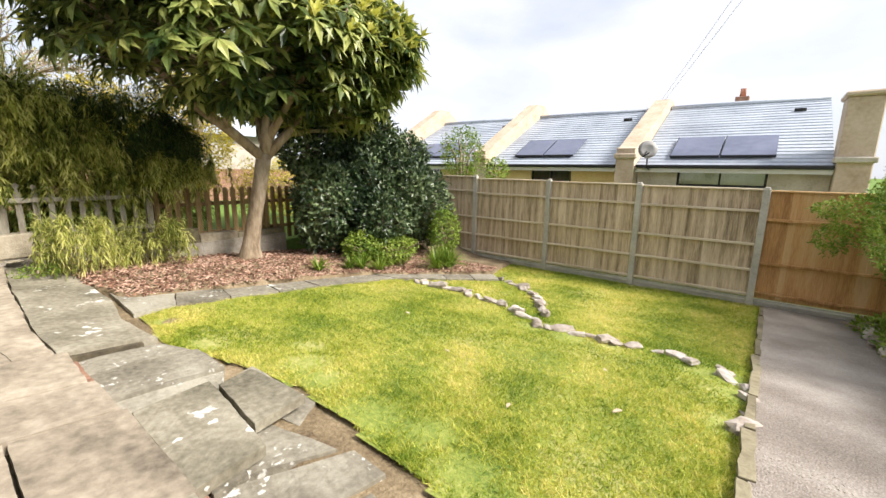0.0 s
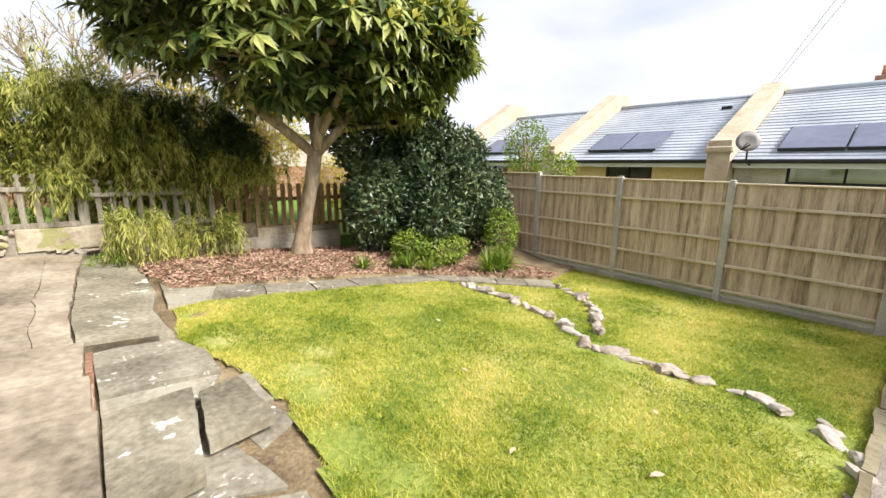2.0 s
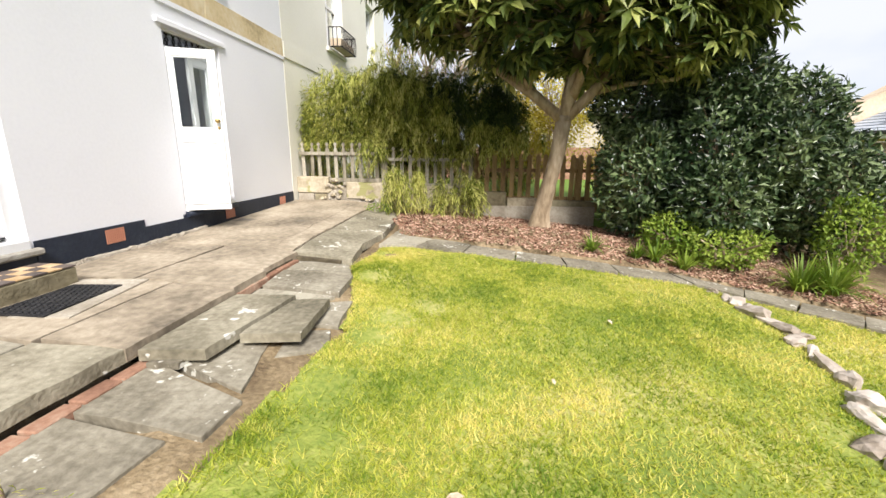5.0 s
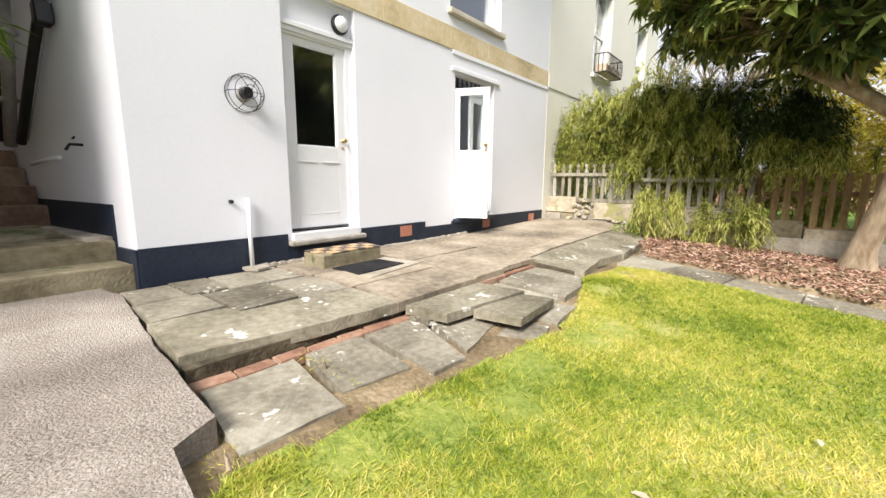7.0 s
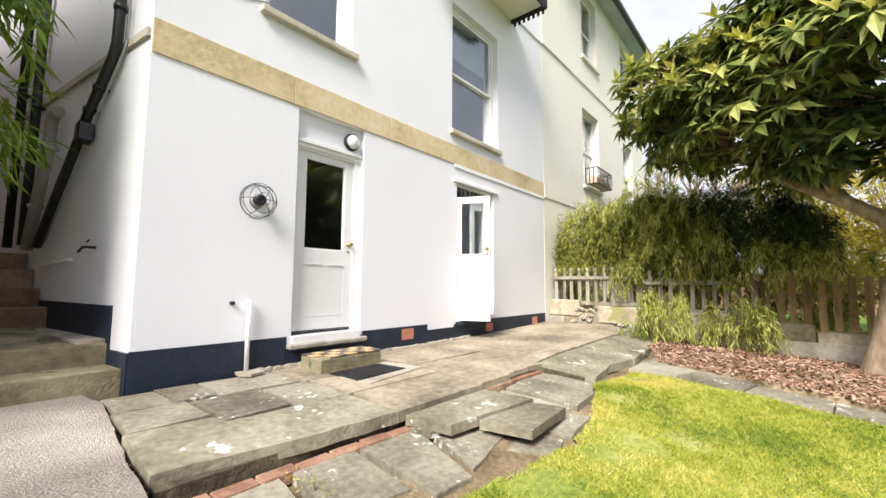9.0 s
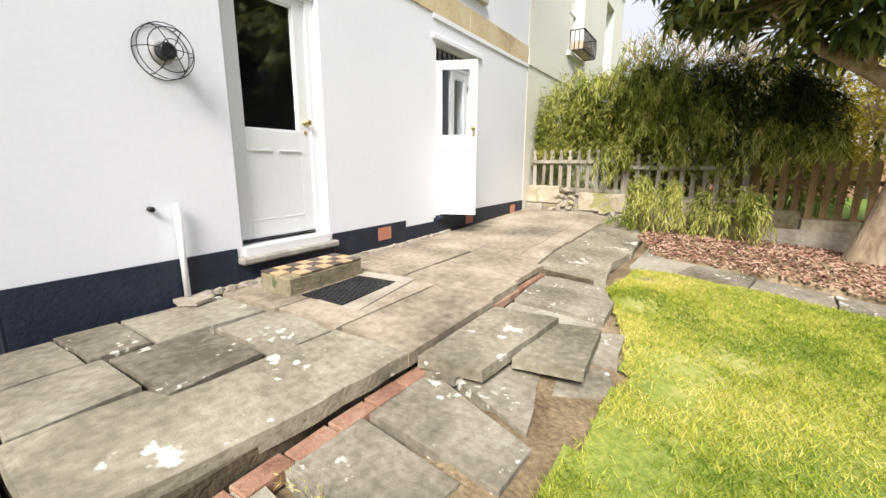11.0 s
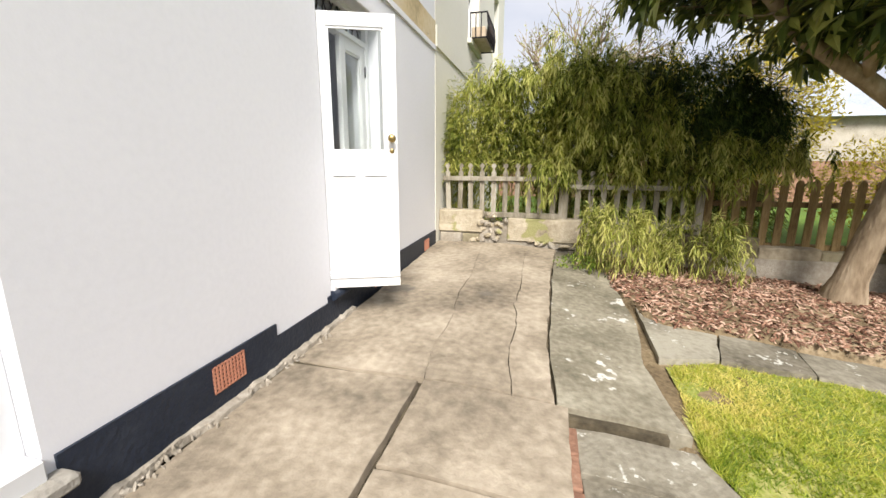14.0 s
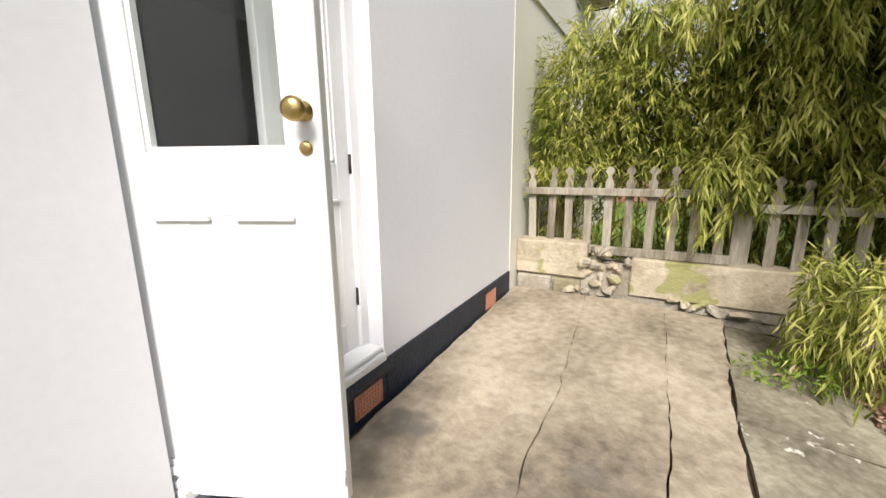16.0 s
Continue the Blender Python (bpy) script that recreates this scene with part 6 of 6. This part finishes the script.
def airbrick(x, z, w=0.215, h=0.14):
    a = thing("airbrick", "terracotta airbrick with square holes in the dark plinth", "airbrick", group="airbricks")
    y = Y + 0.018
    part("body", boxes((x, x + w, Y - 0.03, y - 0.006, z, z + h), bevel=0.003), terracotta, a)
    nx, nz = 9, 6
    bm = bmesh.new()
    for i in range(nx + 1):
        xx = x + i * (w - 0.01) / nx
        box(bm, xx, xx + 0.010, y - 0.012, y, z, z + h)
    for j in range(nz + 1):
        zz = z + j * (h - 0.009) / nz
        box(bm, x, x + w, y - 0.011, y - 0.001, zz, zz + 0.009)
    part("grid", bm, terracotta, a)["kind"] = "stuff"


for x, z in ((-3.415, 0.165), (-5.37, 0.12), (-7.0, 0.13)):
    airbrick(x, z)


def tiled_step():
    s = thing("tiled_step", "low stone step topped with dark and buff chequer tiles", "step")
    x0, x1, y0, y1 = -2.37, -1.62, -1.08, -0.74
    bm = boxes((x0, x1, y0, y1, 0.02, 0.19), bevel=0.012)
    bmesh.ops.subdivide_edges(bm, edges=list(bm.edges), cuts=3, use_grid_fill=True)
    for v in bm.verts:
        v.co += Vector((0.5, 1, 0.3)) * 0.012 * noise.noise(v.co * 6)
    part("body", bm, step_stone, s)
    n, w = 7, (x1 - x0) / 7
    me = {c: mesh_from("tile", boxes((0.002, w - 0.002, 0.002, 0.111, 0, 0.012), bevel=0.002), m) for c, m in ((0, tile_dark), (1, tile_buff))}
    rng = random.Random(8)
    for i in range(n):
        for j in range(3):
            if (i, j) in ((6, 2),):
                continue
            ob = new("tile", me[(i + j) % 2])
            ob.parent = s
            ob.matrix_basis = pose(x0 + i * w + rng.uniform(-0.001, 0.001), y0 + j * 0.113, 0.191 + rng.uniform(0, 0.002), rng.uniform(-0.6, 0.6), rng.uniform(-0.6, 0.6), rng.uniform(-0.8, 0.8))


tiled_step()


def rubber_mat():
    m = thing("rubber_mat", "black rubber doormat with raised knobs", "doormat")
    z = patio_z(0, -0.5) + 0.012
    corners = [(-1.68, -0.68), (-2.28, -0.70), (-2.32, -0.33), (-1.69, -0.28)]
    part("base", prism(bmesh.new(), corners, lambda x, y: patio_z(x, y) + 0.003, lambda x, y: patio_z(x, y) + 0.014), rubber, m)
    bm0 = lathe(bmesh.new(), [(0.017, 0), (0.014, 0.007), (0.005, 0.009)], 8)
    me = mesh_from("knob", bm0, rubber)
    for i in range(13):
        for j in range(8):
            ob = new("knob", me)
            ob.parent = m
            x, y = -1.72 - i * 0.0445, -0.65 + j * 0.044 + (0.022 if i % 2 else 0)
            ob.matrix_basis = pose(x, y, patio_z(x, y) + 0.0135)
    structure("patio_patch", prism(bmesh.new(), [(-1.66, -0.5), (-2.42, -0.78), (-2.5, -0.26), (-1.72, -0.14)], lambda x, y: patio_z(x, y) - 0.01, lambda x, y: patio_z(x, y) + 0.0075), mortar_pale, "pale cement patch beside the mat", "patio")


rubber_mat()

# broken mortar along the foot of the plinth
rng = random.Random(12)
rub = bmesh.new()
for i in range(90):
    x = rng.choice((-1.45, -1.55, -2.7, -3.0, -3.6, -3.9)) + rng.gauss(0, 0.16)
    s = rng.uniform(0.005, 0.017)
    m = Matrix.LocRotScale((x, Y + rng.uniform(0.015, 0.085), patio_z(x, -1.25) + 0.006), Euler((rng.uniform(0, 3), rng.uniform(0, 3), rng.uniform(0, 3))), (s * 1.9, s, s * 0.6))
    bmesh.ops.create_icosphere(rub, subdivisions=1, radius=1.0, matrix=m)
ob = part("mortar_rubble", rub, mortar_pale)
tagged(ob, "broken pale mortar along the foot of the plinth", "rubble", kind="stuff")

# ---- east side of the path ----
bushy("overhanging_shrub", "straggling green shrub overhanging the path by the fence", "shrub", [(2.0, 7.8, 0.95, 0.5, 0.8, 0.9), (1.55, 8.35, 0.85, 0.4, 0.25, 0.35), (1.25, 8.4, 0.5, 0.22, 0.2, 0.22), (1.2, 8.4, 0.95, 0.25, 0.15, 0.12), (2.3, 6.4, 0.7, 0.5, 0.8, 0.9)], 12000, 0.07, 0.4, leaf_light, 51, trunk=False, twigs=False)
bushy("fern_clump", "low leafy green plants beside the path", "plant", [(1.95, 8.1, -0.72, 0.3, 0.55, 0.18), (2.0, 7.0, -0.62, 0.28, 0.5, 0.16)], 900, 0.08, 0.55, leaf_light, 52)
kb = thing("path_edging", "rough stones edging the far side of the path", "edging", kind="structure")
for i in range(14):
    y = 2.2 + i * 0.47
    ob = new("edging_stone", ROCKS[i % 9])
    ob.parent = kb
    ob.matrix_basis = Matrix.LocRotScale((1.8 + 0.03 * math.sin(i * 2.1), y, path_z(1.8, y) + 0.03), Euler((0, 0, 1.57 + 0.2 * math.sin(i))), (1.2, 1.0, 1.3))

# ---- bricks below the patio edge ----
bricks = thing("brick_course", "course of red bricks at the foot of the patio edge", "bricks", kind="structure")
me_b = mesh_from("brick", boxes((-0.105, 0.105, -0.05, 0.05, -0.035, 0.035), bevel=0.006), brick_red)
rng = random.Random(6)
for i in range(7):
    ob = new("brick", me_b)
    ob.parent = bricks
    ob.matrix_basis = pose(-0.14 - i * 0.222, 0.447 + 0.006 * i + rng.uniform(-0.004, 0.004), -0.158 + rng.uniform(-0.006, 0.006), rng.uniform(-3, 3), rng.uniform(-2, 2), rng.uniform(-2, 2))
for i in range(6):
    ob = new("brick", me_b)
    ob.parent = bricks
    ob.matrix_basis = pose(-2.5 - i * 0.222, 0.395 + rng.uniform(-0.004, 0.004), -0.098 + rng.uniform(-0.006, 0.006), rng.uniform(-3, 3), rng.uniform(-2, 2), rng.uniform(-2, 2))

# ---- dry leaves on the lawn ----
rng = random.Random(19)
for x, y, s in ((-0.27, 2.9, 0.05), (-0.9, 2.35, 0.035), (-1.9, 2.9, 0.03), (-3.1, 3.6, 0.04), (-0.6, 3.7, 0.03), (-2.2, 5.9, 0.04)):
    bm = bmesh.new()
    z = lawn_z(x, y) + 0.02
    a = rng.uniform(0, 6.28)
    c, sn = math.cos(a), math.sin(a)
    ring = [(-1, 0, 0.0), (-0.3, 0.42, 0.25), (0.6, 0.3, 0.3), (1.1, 0, 0.1), (0.6, -0.3, 0.3), (-0.3, -0.42, 0.25)]
    top = [bm.verts.new((x + s * (u * c - v * sn), y + s * (u * sn + v * c), z + s * w)) for u, v, w in ring]
    low = [bm.verts.new((p.co.x, p.co.y, p.co.z - 0.002)) for p in top]
    bm.faces.new(top)
    bm.faces.new(low[::-1])
    for i in range(6):
        bm.faces.new((low[i], low[(i + 1) % 6], top[(i + 1) % 6], top[i]))
    ob = part("dry_leaf", bm, parapet_mat)
    tagged(ob, "pale dry fallen leaf lying on the grass", "leaf", "fallen leaves")

bushy("weed_tuft", "small green weeds and dry litter in a paving joint", "weeds", [(-6.62, 0.62, 0.14, 0.16, 0.24, 0.07), (-6.9, 0.9, 0.12, 0.15, 0.2, 0.08)], 500, 0.045, 0.3, leaf_light, 61, trunk=False)
bushy("weed_tuft", "tuft of long grass growing between lower flags", "weeds", [(-0.61, 0.75, -0.13, 0.03, 0.28, 0.05), (0.08, 1.15, -0.14, 0.08, 0.1, 0.05)], 150, 0.035, 0.12, grass_blade, 62, trunk=False)

# ---- crumbling mortar fillet along the plinth ----
def fillet():
    rng = random.Random(23)
    out, x = [], -1.25
    while x > -4.7:
        out.append((x, Y + 0.012 + max(0.006, 0.035 + 0.03 * noise.noise(Vector((x * 2.3, 0, 4))) + rng.uniform(-0.014, 0.014))))
        x -= rng.uniform(0.03, 0.08)
    bm = bmesh.new()
    prev = None
    for x, y in out:
        h = patio_z(x, y) + rng.uniform(0.016, 0.034)
        ring = [bm.verts.new(p) for p in ((x, Y - 0.01, h + 0.012), (x, y - 0.006, h), (x, y, patio_z(x, y) - 0.01))]
        if prev:
            for k in range(2):
                bm.faces.new((prev[k], prev[k + 1], ring[k + 1], ring[k]))
        prev = ring
    structure("trim_mortar", bm, mortar_pale, "crumbling pale mortar fillet at the foot of the plinth", "trim")


fillet()


# ---- exposed pebbles of the path ----
def pebbles():
    rng = np.random.default_rng(15)
    verts, faces = [], []
    octa = ((1, 0, 0), (0, 1, 0), (-1, 0, 0), (0, -1, 0), (0, 0, 1))
    n = 0
    while n < 9000:
        x, y = rng.uniform(0.0, 1.9), 0.1 + 3.0 * rng.random() ** 1.3
        if not inside(PATH_POLY, x, y):
            continue
        n += 1
        if noise.noise(Vector((x * 1.5, y * 1.5, 6))) < -0.05 and rng.random() < 0.7:
            continue
        s = rng.uniform(0.003, 0.0075)
        a = rng.uniform(0, 6.28)
        c, sn = math.cos(a), math.sin(a)
        k = len(verts)
        z = path_z(x, y) + 0.006 * noise.noise(Vector((x * 3, y * 3, 0))) - 0.001
        for u, v, w in octa:
            uu, vv = u * s * 1.3, v * s
            verts.append((x + uu * c - vv * sn, y + uu * sn + vv * c, z + w * s * 0.45))
        faces += [(k + i, k + (i + 1) % 4, k + 4) for i in range(4)]
    ob = new("path_pebbles", raw_mesh("path_pebbles", verts, faces, pebble_mat, True))
    tagged(ob, "small exposed pebbles set in the concrete path", "pebbles", kind="stuff")


pebble_mat = make_material("path_pebble", [(0.14, 0.12, 0.095), (0.26, 0.235, 0.195), (0.40, 0.37, 0.32)], 0.85, 40, 3, 0.1, 60, island=0.6)
pebbles()
